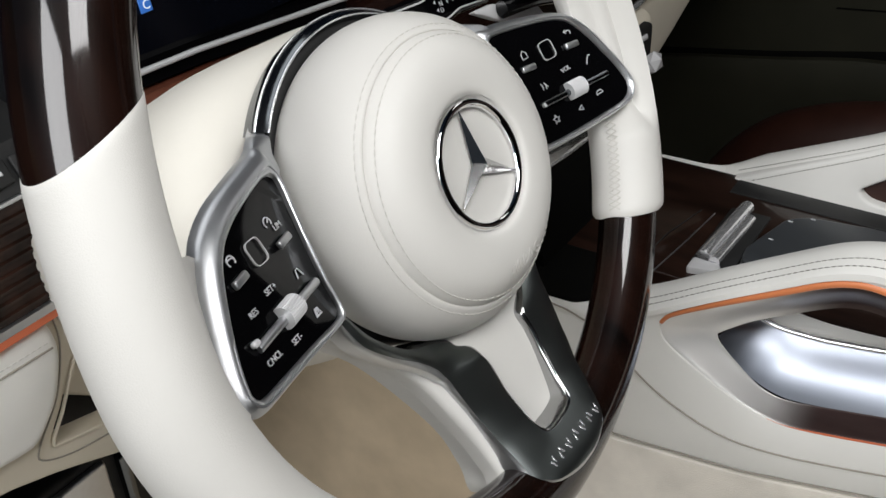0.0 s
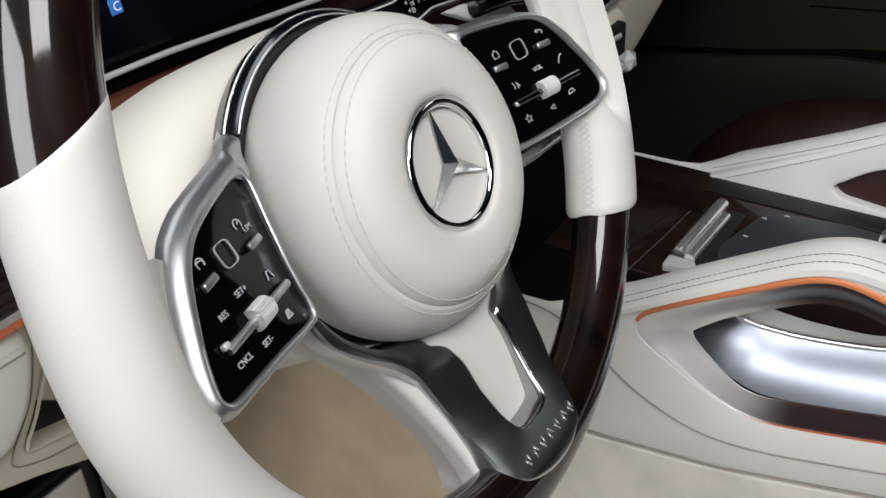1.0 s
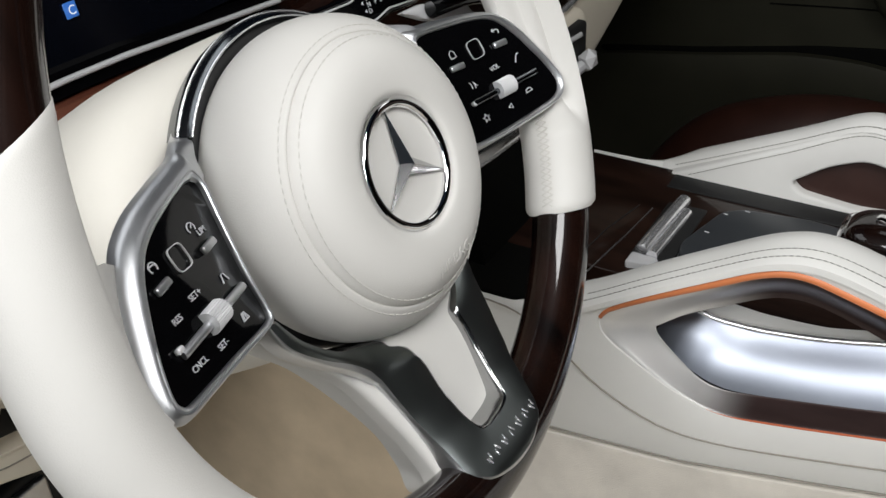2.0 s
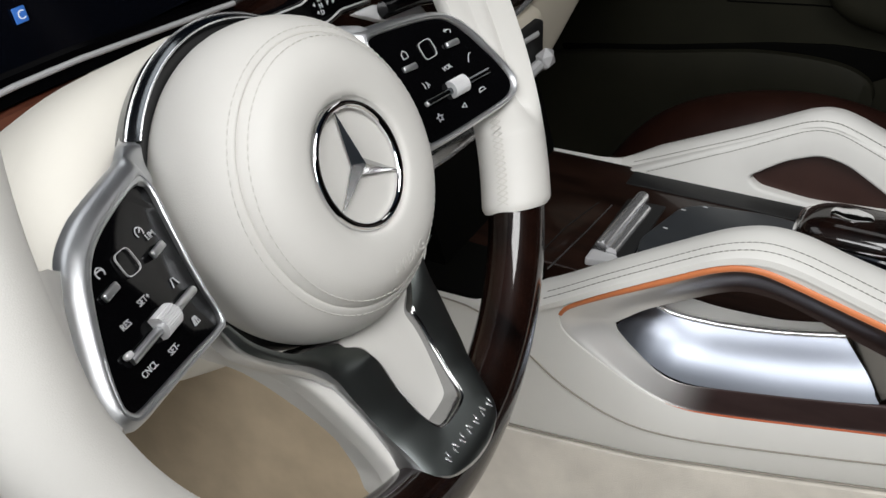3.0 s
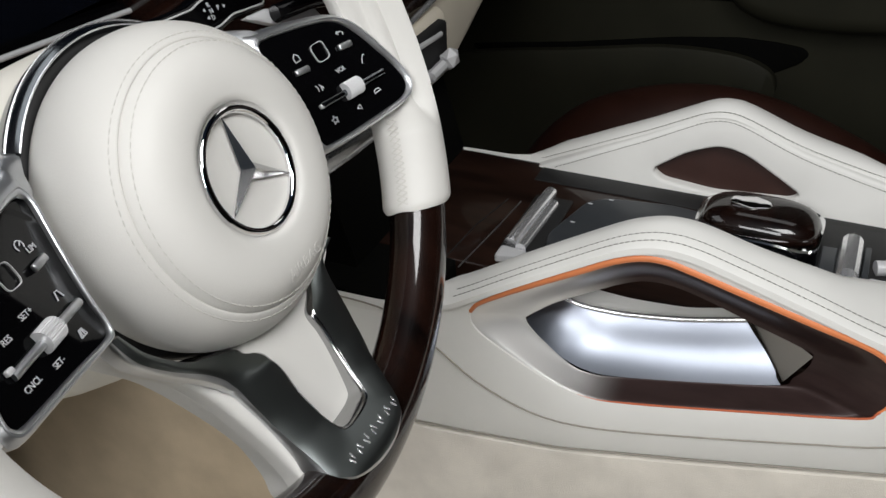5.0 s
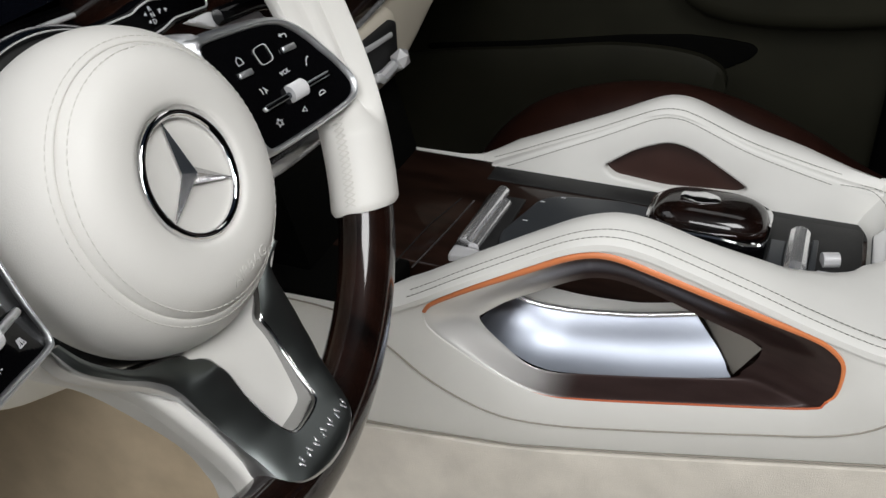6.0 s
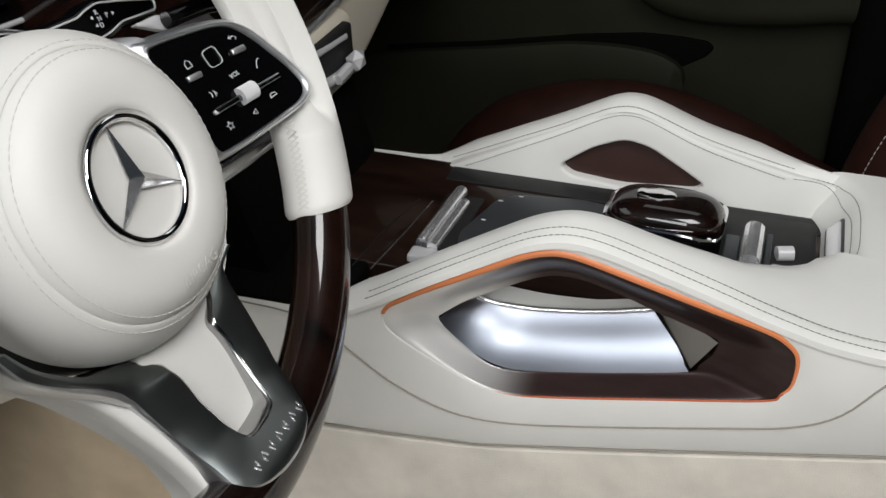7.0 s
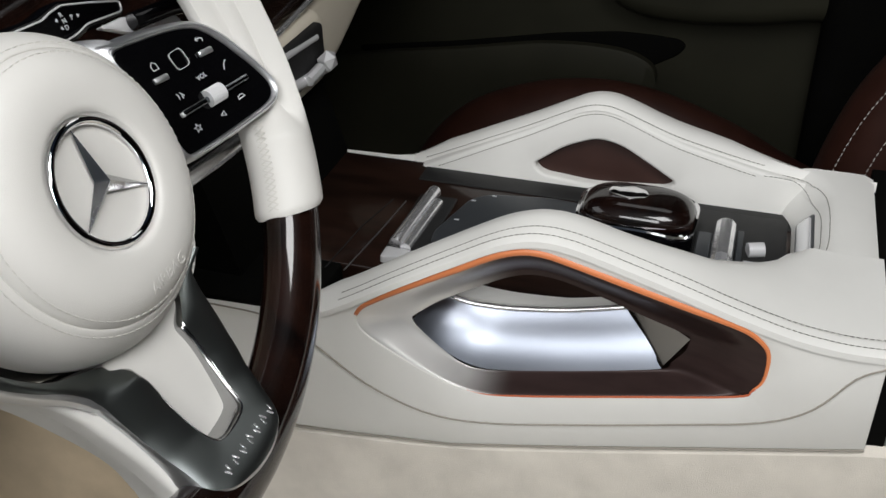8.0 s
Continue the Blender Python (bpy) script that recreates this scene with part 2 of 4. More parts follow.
# ---- steering wheel: local x to the passenger side, y up the wheel, z to the driver ----
U, V, N = Vector((0, 1, 0)), Vector((-0.40305, 0, 0.91518)), Vector((0.91518, 0, 0.40305))
WHEEL_M = Matrix(((U.x, V.x, N.x, 0), (U.y, V.y, N.y, 0), (U.z, V.z, N.z, 0.68), (0, 0, 0, 1)))
wheel = thing("steering_wheel", "cream leather and dark wood steering wheel with chrome star", "steering wheel", WHEEL_M)
RIM_U, RIM_V, RIM_H = -0.0151, 0.0071, -0.0080     # middle of the rim
RIM_A, RIM_UP, RIM_DOWN = 0.1726, 0.2061, 0.1609   # half width, reach above and below the middle


def hump(x, a, b, c, d):
    """0 up to a, 1 from b to c, 0 from d on, rounded."""
    k = min(max(0.0, min(1.0, (x - a) / (b - a))), max(0.0, min(1.0, (d - x) / (d - c))))
    return k * k * (3 - 2 * k)


def rim_at(deg):
    """Middle of the rim's section at an angle, with its outward and frontward directions."""
    def c(d):
        a = radians(d)
        u, v = RIM_U + (RIM_A - 0.0015 * hump(d, 120, 140, 168, 185)) * math.cos(a), RIM_V + (RIM_UP if math.sin(a) > 0 else RIM_DOWN) * math.sin(a)
        return Vector((u, v, RIM_H + 0.0532 * v - 0.0534 * u))
    n = Vector((0.0534, -0.0532, 1)).normalized()
    return c(deg), (c(deg + 0.5) - c(deg - 0.5)).normalized().cross(n), n


def rim_piece(name, a0, a1, r, material, label, slant=0.0, n=84, seg=48, deep=1.04):
    """A stretch of the rim; slant makes its ends reach further on the inner side, in degrees; it is hollowed where the passenger-side controls sit in it."""
    bm = bmesh.new()
    rings = []
    for i in range(n + 1):
        t = i / n
        ang = a0 + (a1 - a0) * t
        e = min(t, 1 - t) * (a1 - a0)
        w = max(0.0, 1 - e / 14) * slant * (1 if t < 0.5 else -1)
        rr = r * (1 - 0.10 * max(0.0, 1 - e / 1.4) ** 2)
        ring = []
        for j in range(seg):
            f = 360 * j / seg
            p, o, z = rim_at(ang + w * math.cos(radians(f)))
            q = rr * (1 - 0.62 * hump(ang, -21, -12, 12, 20) * hump(f, 66, 92, 168, 200))
            ring.append(bm.verts.new(p + o * (q * math.cos(radians(f))) + z * (q * deep * math.sin(radians(f)))))
        rings.append(ring)
    for A, B in zip(rings, rings[1:]):
        for j in range(seg):
            bm.faces.new((A[j - 1], A[j], B[j], B[j - 1]))
    bm.faces.new(rings[0])
    bm.faces.new(rings[-1][::-1])
    return part(name, bm, material, wheel, label)


rim_piece("wood_rim", 19, 166, 0.0186, WOOD, "dark lacquered wood rim segment")
rim_piece("wood_rim", 226, 330, 0.0180, WOOD, "dark lacquered wood rim segment", deep=0.86)
rim_piece("leather_grip", 156, 235, 0.0191, LEATHER, "smooth cream leather grip", 4)
rim_piece("leather_grip", -35.2, 25.5, 0.0194, LEATHER, "cream leather grip with cross stitching", 2.5)

# airbag cushion
CUSHION = [(0.0, -0.0045), (0.012, -0.0043), (0.0255, -0.0040), (0.0295, -0.0036), (0.0318, -0.0012), (0.035, 0.0004), (0.045, 0.0006), (0.054, -0.0018), (0.0600, -0.0062),
           (0.0630, -0.0100), (0.0637, -0.0116), (0.0645, -0.0112), (0.0668, -0.0128), (0.0715, -0.0180), (0.0755, -0.0250), (0.0777, -0.0330), (0.0783, -0.0400), (0.0774, -0.0480), (0.0745, -0.0550), (0.069, -0.061), (0.060, -0.064), (0, -0.065)]
prof = [(p.x, p.y) for p in spline([(a, b, 0) for a, b in CUSHION], 3, False)]


def squeeze(p):
    """The cushion is a little lower above its middle than below, shaped to fit the camera's view."""
    return Vector((p.x * (0.985 if p.x < 0 else 1.0), p.y * (0.955 if p.y > 0 else 1.0), p.z)) if math.hypot(p.x, p.y) > 0.032 else Vector(p)


bm = revolve(prof, 128, cy=0.001)
for v in bm.verts:
    v.co = squeeze(v.co)
cushion = part("airbag_cover", bm, LEATHER, wheel, "domed cream leather airbag cover")
for rr, hh in ((0.0612, -0.0072), (0.0672, -0.0130)):
    ring = [squeeze(Vector((rr * math.cos(2 * math.pi * i / 200), 0.001 + rr * math.sin(2 * math.pi * i / 200), hh))) for i in range(201)]
    tagged(part("stitching", dashes(ring, 0.0030, 0.0012, 0.00036), THREAD, cushion), kind="stuff")
groove = [squeeze(Vector((0.0639 * math.cos(2 * math.pi * i / 120), 0.001 + 0.0639 * math.sin(2 * math.pi * i / 120), -0.0117))) for i in range(120)]
part("seam", sweep(groove, 0.00030, 6, True, up=(0, 0, 1)), THREAD, cushion)
words("embossed_lettering", "AIRBAG", 0.0082, pose(0.0035, -0.0502, -0.0007, 15, 0, 3), LEATHER, cushion, 0.00010)

# emblem: ring and three-armed star
emblem = part("emblem_ring", sweep([Vector((0.0278 * math.cos(2 * math.pi * i / 96), 0.0278 * math.sin(2 * math.pi * i / 96), -0.0022)) for i in range(96)], 0.0021, 14, True, up=(0, 0, 1)), CHROME, wheel, "polished chrome ring")
bm = bmesh.new()
hub_top = bm.verts.new((0, 0, 0.0022))
ends, dips = [], []
for i in range(3):
    a = radians(90 + 120 * i)
    ends.append(bm.verts.new((0.0272 * math.cos(a), 0.0272 * math.sin(a), -0.0022)))
    b = a + radians(60)
    dips.append(bm.verts.new((0.0046 * math.cos(b), 0.0046 * math.sin(b), -0.0026)))
for i in range(3):
    bm.faces.new((hub_top, ends[i], dips[i]))
    bm.faces.new((hub_top, dips[i - 1], ends[i]))
low = bm.verts.new((0, 0, -0.0046))
for i in range(3):
    bm.faces.new((low, dips[i], ends[i]))
    bm.faces.new((low, ends[i], dips[i - 1]))
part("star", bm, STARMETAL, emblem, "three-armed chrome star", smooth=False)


# control panels on both sides
def panel_n(u, v):
    return -0.0502 + 0.2664 * abs(u) - 0.206 * v


# matching points of the black face and of the surround's outer edge, from the top round by the hub, for both sides
FACES = {-1: [(0.0822, 0.0378), (0.0809, 0.0341), (0.0834, 0.0228), (0.0868, 0.0074), (0.0893, -0.0071), (0.0900, -0.0160), (0.0914, -0.0205), (0.0963, -0.0221), (0.1158, -0.0216), (0.1373, -0.0214), (0.1498, -0.0211), (0.1533, -0.0197), (0.1543, -0.0158), (0.1513, -0.0073), (0.1458, 0.0032), (0.1381, 0.0150), (0.1315, 0.0231), (0.1242, 0.0288), (0.1152, 0.0327), (0.1039, 0.0358), (0.0906, 0.0385), (0.0856, 0.0388)],
         1: [(0.0850, 0.0376), (0.0820, 0.0340), (0.0820, 0.0200), (0.0822, 0.0040), (0.0815, -0.0080), (0.0808, -0.0170), (0.0815, -0.0215), (0.0850, -0.0236), (0.1040, -0.0247), (0.1273, -0.0251), (0.1400, -0.0249), (0.1468, -0.0232), (0.1505, -0.0195), (0.1511, -0.0140), (0.1490, -0.0040), (0.1456, 0.0055), (0.1425, 0.0140), (0.1375, 0.0232), (0.1312, 0.0290), (0.1181, 0.0332), (0.0960, 0.0371), (0.0890, 0.0379)]}
EDGES = {-1: [(0.0770, 0.0490), (0.0757, 0.0345), (0.0800, 0.0190), (0.0838, 0.0050), (0.0865, -0.0080), (0.0876, -0.0180), (0.0885, -0.0238), (0.0945, -0.0254), (0.1150, -0.0257), (0.1373, -0.0260), (0.1510, -0.0262), (0.1580, -0.0248), (0.1630, -0.0190), (0.1612, -0.0075), (0.1545, 0.0065), (0.1460, 0.0210), (0.1385, 0.0303), (0.1314, 0.0361), (0.1200, 0.0412), (0.1083, 0.0441), (0.0920, 0.0471), (0.0840, 0.0484)],
         1: [(0.0770, 0.0450), (0.0762, 0.0345), (0.0778, 0.0200), (0.0780, 0.0040), (0.0775, -0.0080), (0.0768, -0.0190), (0.0775, -0.0255), (0.0840, -0.0275), (0.1040, -0.0285), (0.1260, -0.0289), (0.1420, -0.0285), (0.1500, -0.0262), (0.1545, -0.0205), (0.1556, -0.0145), (0.1540, -0.0045), (0.1508, 0.0065), (0.1478, 0.0160), (0.1425, 0.0260), (0.1345, 0.0328), (0.1215, 0.0375), (0.0985, 0.0425), (0.0860, 0.0440)]}
# section of the surround: share of the way from its edge to the face, height
SURROUND = [(0.03, -0.0100), (0.0, -0.0052), (0.05, -0.0030), (0.16, -0.0013), (0.40, 0.0006), (0.60, 0.0016), (0.68, 0.0015), (0.72, 0.0009), (0.78, 0.0011), (0.90, 0.0007), (1.0, -0.0006), (1.0, -0.0060)]
for s in (-1, 1):
    def pm(u, v, h, s=s):
        return Vector((s * u, v, panel_n(u, v) + h))
    outer = spline([(a, b, 0) for a, b in EDGES[s]], 6)
    inner = spline([(a, b, 0) for a, b in FACES[s]], 6)
    bm = sheet([[pm(a.x + (b.x - a.x) * k, a.y + (b.y - a.y) * k, h) for a, b in zip(outer + outer[:1], inner + inner[:1])] for k, h in SURROUND])
    bmesh.ops.remove_doubles(bm, verts=bm.verts, dist=1e-6)
    frame_ob = part("control_frame", bm, SATIN, wheel, "satin metal control surround")
    part("control_panel", slab(inner, [], pm, -0.006, -0.0012, 0.0003, 1), BLACK, wheel, "gloss black control panel")
    # neck that carries the surround's metal up to the band over the cushion
    rows = []
    for n, (a, b, lift) in enumerate((((0.0496, 0.0640, -0.0604), (0.0482, 0.0628, -0.0545), -0.001), ((0.0622, 0.0532, -0.0604), (0.0601, 0.0515, -0.0546), 0.0), ((0.0710, 0.0528, -0.0505), (0.0645, 0.0490, -0.0478), 0.0008), ((0.0790, 0.0500, -0.0440), (0.0690, 0.0430, -0.0450), 0.0014), ((0.0860, 0.0462, -0.0385), (0.0735, 0.0365, -0.0395), 0.0012), ((0.0890, 0.0430, -0.0360), (0.0790, 0.0345, -0.0365), -0.0006))):
        a, b = Vector((s * a[0], a[1], a[2])), Vector((s * b[0], b[1], b[2]))
        rows.append([a + Vector((0, 0, -0.0022 - 0.001 * n)), a + Vector((0, 0, -0.0016))] + [a.lerp(b, k) + Vector((0, 0, lift * math.sin(math.pi * k))) for k in (0.06, 0.25, 0.5, 0.75, 0.94)] + [b + Vector((0, 0, -0.0016)), b + Vector((-s * 0.001, -0.001, -0.008))])
    part("neck", sheet([[p for p in r] for r in zip(*[spline(list(c), 5, False) for c in zip(*rows)])]), SATIN, frame_ob, "satin metal neck")

    def at(u, v, h=0.0, spin=0.0, s=s):
        """A pose on the panel, its z out of the panel."""
        p = pm(u, v, h)
        ex = Vector((1, 0, 0.2664 * s)).normalized()
        ey = Vector((0, 1, -0.206))
        ez = ex.cross(ey).normalized()
        ey = ez.cross(ex)
        return Matrix(((ex.x, ey.x, ez.x, p.x), (ex.y, ey.y, ez.y, p.y), (ex.z, ey.z, ez.z, p.z), (0, 0, 0, 1))) @ pose(0, 0, 0, 0, 0, spin)
    # touch square
    sq = rounded([(-0.0048, -0.0052), (0.0048, -0.0052), (0.0048, 0.0052), (-0.0048, 0.0052)], 0.003)
    sqi = [p * 0.93 for p in sq]
    part("touch_button", slab([(p[0], p[1]) for p in sq], [[(p[0], p[1]) for p in sqi]], lambda a, b, h: Vector((a, b, h)), 0, 0.0008), SILVER, wheel, "thin chrome touch button outline", m=at(0.1132, 0.0190, -0.0008))
    # small keys
    for ku, kv in ((0.0968, 0.0153), (0.1290, 0.0150)):
        part("key", block(-0.0048, -0.0017, 0, 0.0048, 0.0017, 0.0024, 0.0009), SATIN, wheel, "satin silver key", m=at(ku, kv, -0.0012, -6 * s))
    # roller with its slider bar
    # passenger-side bar is a darker copy for shade; bright ends paint highlights
    part("slider_bar", sweep([Vector((-0.0240, 0, 0.0010)), Vector((-0.0225, 0, 0.0014)), Vector((0.0225, 0, 0.0014)), Vector((0.0240, 0, 0.0010))], 0.0019, 12), SATIN if s < 0 else DARKCHROME, wheel, "slim slider bar", m=at(0.1172, -0.0062, -0.0012, -3 * s))
    part("slider_end", block(-0.002, -0.0013, 0, 0.002, 0.0013, 0.0028, 0.0009), SILVER, wheel, m=at(0.0945 if s > 0 else 0.1405, -0.0052, -0.0012))
    roll = bmesh.new()
    seg, ringA, ringB = 56, [], []
    for j in range(seg):
        r = 0.0047 + (0.00022 if j % 2 else -0.0001)
        a = 2 * math.pi * j / seg
        ringA.append(roll.verts.new((-0.0054, r * math.cos(a), r * math.sin(a))))
        ringB.append(roll.verts.new((0.0054, r * math.cos(a), r * math.sin(a))))
    for j in range(seg):
        roll.faces.new((ringA[j - 1], ringA[j], ringB[j], ringB[j - 1]))
    roll.faces.new(ringA)
    roll.faces.new(ringB[::-1])
    part("roller", roll, SILVER, wheel, "ribbed silver roller", smooth=False, m=at(0.1162, -0.0055, 0.0004, -3 * s))
    # print
    if s < 0:
        marks = (("LIM", 0.0945, 0.0212, 0.0036), ("SET+", 0.1173, 0.0050, 0.0036), ("RES", 0.1318, 0.0028, 0.0036), ("SET-", 0.1198, -0.0155, 0.0036), ("CNCL", 0.1352, -0.0142, 0.0036))
    else:
        marks = (("VOL", 0.1182, 0.0055, 0.0036),)
    for text, mu, mv, size in marks:
        words("printed_word", text, size, at(mu, mv, -0.0009), WHITE, wheel)


def icon(paths, m, r=0.00031):
    """A small printed line sign."""
    bm = bmesh.new()
    for p in paths:
        sweep([Vector((a, b, 0)) for a, b in p], r, 6, bm=bm)
    part("printed_sign", bm, WHITE, wheel, m=m, smooth=False)


def on_panel(s, u, v):
    p = Vector((s * u, v, panel_n(u, v) - 0.0009))
    ex = Vector((1, 0, 0.2664 * s)).normalized()
    ez = ex.cross(Vector((0, 1, -0.206))).normalized()
    ey = ez.cross(ex)
    return Matrix(((ex.x, ey.x, ez.x, p.x), (ex.y, ey.y, ez.y, p.y), (ex.z, ey.z, ez.z, p.z), (0, 0, 0, 1)))


star5 = [(0.0024 * (1 if i % 2 == 0 else 0.45) * math.sin(math.pi * i / 5), 0.0024 * (1 if i % 2 == 0 else 0.45) * math.cos(math.pi * i / 5)) for i in range(11)]
house = [(-0.0018, -0.002), (-0.0018, 0.0008), (0, 0.0024), (0.0018, 0.0008), (0.0018, -0.002), (-0.0018, -0.002)]
phone = [(-0.002, -0.0022), (-0.0012, -0.0008), (0.0, 0.0008), (0.0014, 0.0018), (0.0024, 0.0016)]
hang = [(-0.0024, -0.0010), (-0.0018, 0.0006), (0, 0.0011), (0.0018, 0.0006), (0.0024, -0.0010), (0.0012, -0.0008), (-0.0012, -0.0008), (-0.0024, -0.0010)]
arrow_head = [(-0.001, 0.002), (-0.0024, 0.0010), (-0.001, 0)]
arrow = [(-0.0024, 0.0010), (0.001, 0.0010), (0.0022, 0.0), (0.0016, -0.0014)]
voice = [(-0.0022, 0.002), (-0.0014, 0.0005), (-0.0018, -0.0015)]
voice2 = [(0.0004, -0.002), (0.0008, 0.0), (0.0002, 0.0016), (0.0020, -0.0012)]
tri = [(-0.0016, 0), (0.0012, 0.0013), (0.0012, -0.0013), (-0.0016, 0)]
LANE = [(-0.002, -0.002), (-0.0008, 0.0014), (0.0008, 0.0014), (0.002, -0.002)]
ROAD = [(-0.002, -0.0014), (-0.001, 0.0016), (0.001, 0.0016), (0.002, -0.0014), (-0.002, -0.0014)]
gauge = [(0.0022 * math.cos(radians(q)), 0.0022 * math.sin(radians(q))) for q in range(-40, 230, 20)]
for s, u, v, p in ((1, 0.0987, 0.0223, [house]), (1, 0.0967, -0.0147, [star5]), (1, 0.1346, 0.0042, [phone]), (1, 0.1305, -0.0141, [hang]), (1, 0.1311, 0.0217, [arrow, arrow_head]),
                   (1, 0.1006, 0.0034, [voice, voice2]), (1, 0.1143, -0.0164, [tri]), (-1, 0.0985, 0.0245, [gauge, [(0, 0), (0.0012, 0.0012)]]), (-1, 0.1269, 0.0222, [gauge, arrow]), (-1, 0.0990, 0.0024, [LANE]),
                   (-1, 0.1018, -0.0141, [ROAD, [(-0.0008, -0.0012), (-0.0004, 0.0014)], [(0.0008, -0.0012), (0.0004, 0.0014)]])):
    icon(p, on_panel(s, u, v))

# leather that runs from the driver-side grip under the controls' edge
rows = []
edge = spline([(-a, b, 0) for a, b in EDGES[-1][16:10:-1]], 5, False)
for k, e in enumerate(edge):
    p, o, z = rim_at(169 + 19 * k / (len(edge) - 1))
    q = Vector((e.x, e.y, panel_n(e.x, e.y) - 0.0045))
    a = p + o * (0.0191 * math.cos(radians(110))) + z * (0.0196 * math.sin(radians(110)))
    b = p + o * (0.0191 * math.cos(radians(150))) + z * (0.0196 * math.sin(radians(150)))
    rows.append([a - z * 0.001, a.lerp(b, 0.5) + z * 0.0012, b.lerp(q, 0.3) + z * 0.0012, b.lerp(q, 0.7) + z * 0.0002, q, q + (q - b).normalized() * 0.006 - z * 0.004])
part("grip_flare", sheet(rows), LEATHER, wheel, "cream leather flare between grip and controls")

# polished band over the cushion that joins both control surrounds
BAND = [(0.0795, -0.0680), (0.0816, -0.0605), (0.0820, -0.0578), (0.0815, -0.0567), (0.0803, -0.0553), (0.0792, -0.0535), (0.0787, -0.0520), (0.0778, -0.0518), (0.0764, -0.0545), (0.0755, -0.0600)]


def ring_row(r, h, a0=36, a1=141, step=3):
    return [Vector((r * math.cos(radians(a)), 0.001 + r * math.sin(radians(a)), h)) for a in range(a0, a1 + 1, step)]


band = part("hub_band", sheet([ring_row(r, h) for r, h in BAND]), DARKCHROME, wheel, "dark polished metal band behind airbag")
part("band_edge", sweep(ring_row(0.0818, -0.0572), 0.0006, 8, up=(0, 0, 1)), BRIGHT, band, "bright band edge")
part("band_edge", sweep(ring_row(0.0784, -0.0517), 0.0005, 8, up=(0, 0, 1)), BRIGHT, band, "bright band edge")
# black ring added to keep the gap behind the cushion dark
halo = [Vector((0.0735 * math.cos(radians(a)), 0.001 + 0.0735 * math.sin(radians(a)), -0.0605)) for a in range(0, 360, 4)]
part("hub_gap_ring", sweep(halo, 0.0062, 12, True, up=(0, 0, 1)), MATT, wheel, "matt black gap ring")


part("paddle_trim", sweep([Vector((0.092, -0.040, -0.050)), Vector((0.130, -0.044, -0.052)), Vector((0.168, -0.047, -0.055))], 0.0048, 14), BRIGHT, wheel, "silver trim under control panel")


# lower spoke
def spoke_n(u, v, h):
    return Vector((u, v, -0.027 + (-0.075 - v) * 0.22 + 0.012 * max(0.0, min(1.0, (abs(u) - 0.045) / 0.045)) + 0.0042 * interp([(-0.155, 4.0), (-0.145, 3.5), (-0.135, 2.1), (-0.120, 0.6), (-0.105, 0)], v) + h))


# the metal from the driver-side arm down round the foot and up again: inner edge, outer edge of the face, lift of the inner edge over the spoke's plane, reach of the outer bevel
PRONG = [((-0.0846, -0.0268), (-0.0891, -0.0262), 0.0, 0.0015), ((-0.0779, -0.0408), (-0.0850, -0.0400), 0.0, 0.0020), ((-0.0606, -0.0574), (-0.0721, -0.0541), -0.002, 0.0024), ((-0.0430, -0.0660), (-0.0589, -0.0650), -0.005, 0.0036),
         ((-0.0297, -0.0723), (-0.0511, -0.0737), -0.007, 0.0040), ((-0.0210, -0.0807), (-0.0490, -0.0785), -0.004, 0.0034), ((-0.0215, -0.0850), (-0.0474, -0.0831), 0.0, 0.0022), ((-0.0197, -0.0920), (-0.0462, -0.0930), 0.0, 0.0014),
         ((-0.0202, -0.1062), (-0.0444, -0.1052), 0.0, 0.0012), ((-0.0200, -0.1190), (-0.0430, -0.1243), 0.0, 0.0012), ((-0.0197, -0.1255), (-0.0440, -0.1365), 0.0, 0.0012), ((-0.0180, -0.1294), (-0.0405, -0.1408), 0.0, 0.0016),
         ((-0.0140, -0.1306), (-0.0335, -0.1450), 0.0, 0.0022), ((-0.0090, -0.1306), (-0.0220, -0.1478), 0.0, 0.0026), ((-0.0055, -0.1305), (-0.0120, -0.1485), 0.0, 0.0026), ((-0.0017, -0.1302), (-0.0030, -0.1480), 0.0, 0.0024),
         ((0.0025, -0.1295), (0.0042, -0.1462), 0.0, 0.0022), ((0.0060, -0.1280), (0.0122, -0.1428), 0.0, 0.0018), ((0.0083, -0.1235), (0.0187, -0.1367), 0.0, 0.0014), ((0.0112, -0.1142), (0.0285, -0.1195), 0.0, 0.0012), ((0.0140, -0.1030), (0.0338, -0.1083), 0.0, 0.0012),
         ((0.0153, -0.0934), (0.0372, -0.0960), 0.0, 0.0012), ((0.0158, -0.0842), (0.0394, -0.0845), 0.0, 0.0012), ((0.0250, -0.0775), (0.0410, -0.0770), -0.002, 0.0012), ((0.0350, -0.0690), (0.0450, -0.0690), -0.004, 0.0012), ((0.0500, -0.0590), (0.0560, -0.0630), -0.006, 0.0012)]


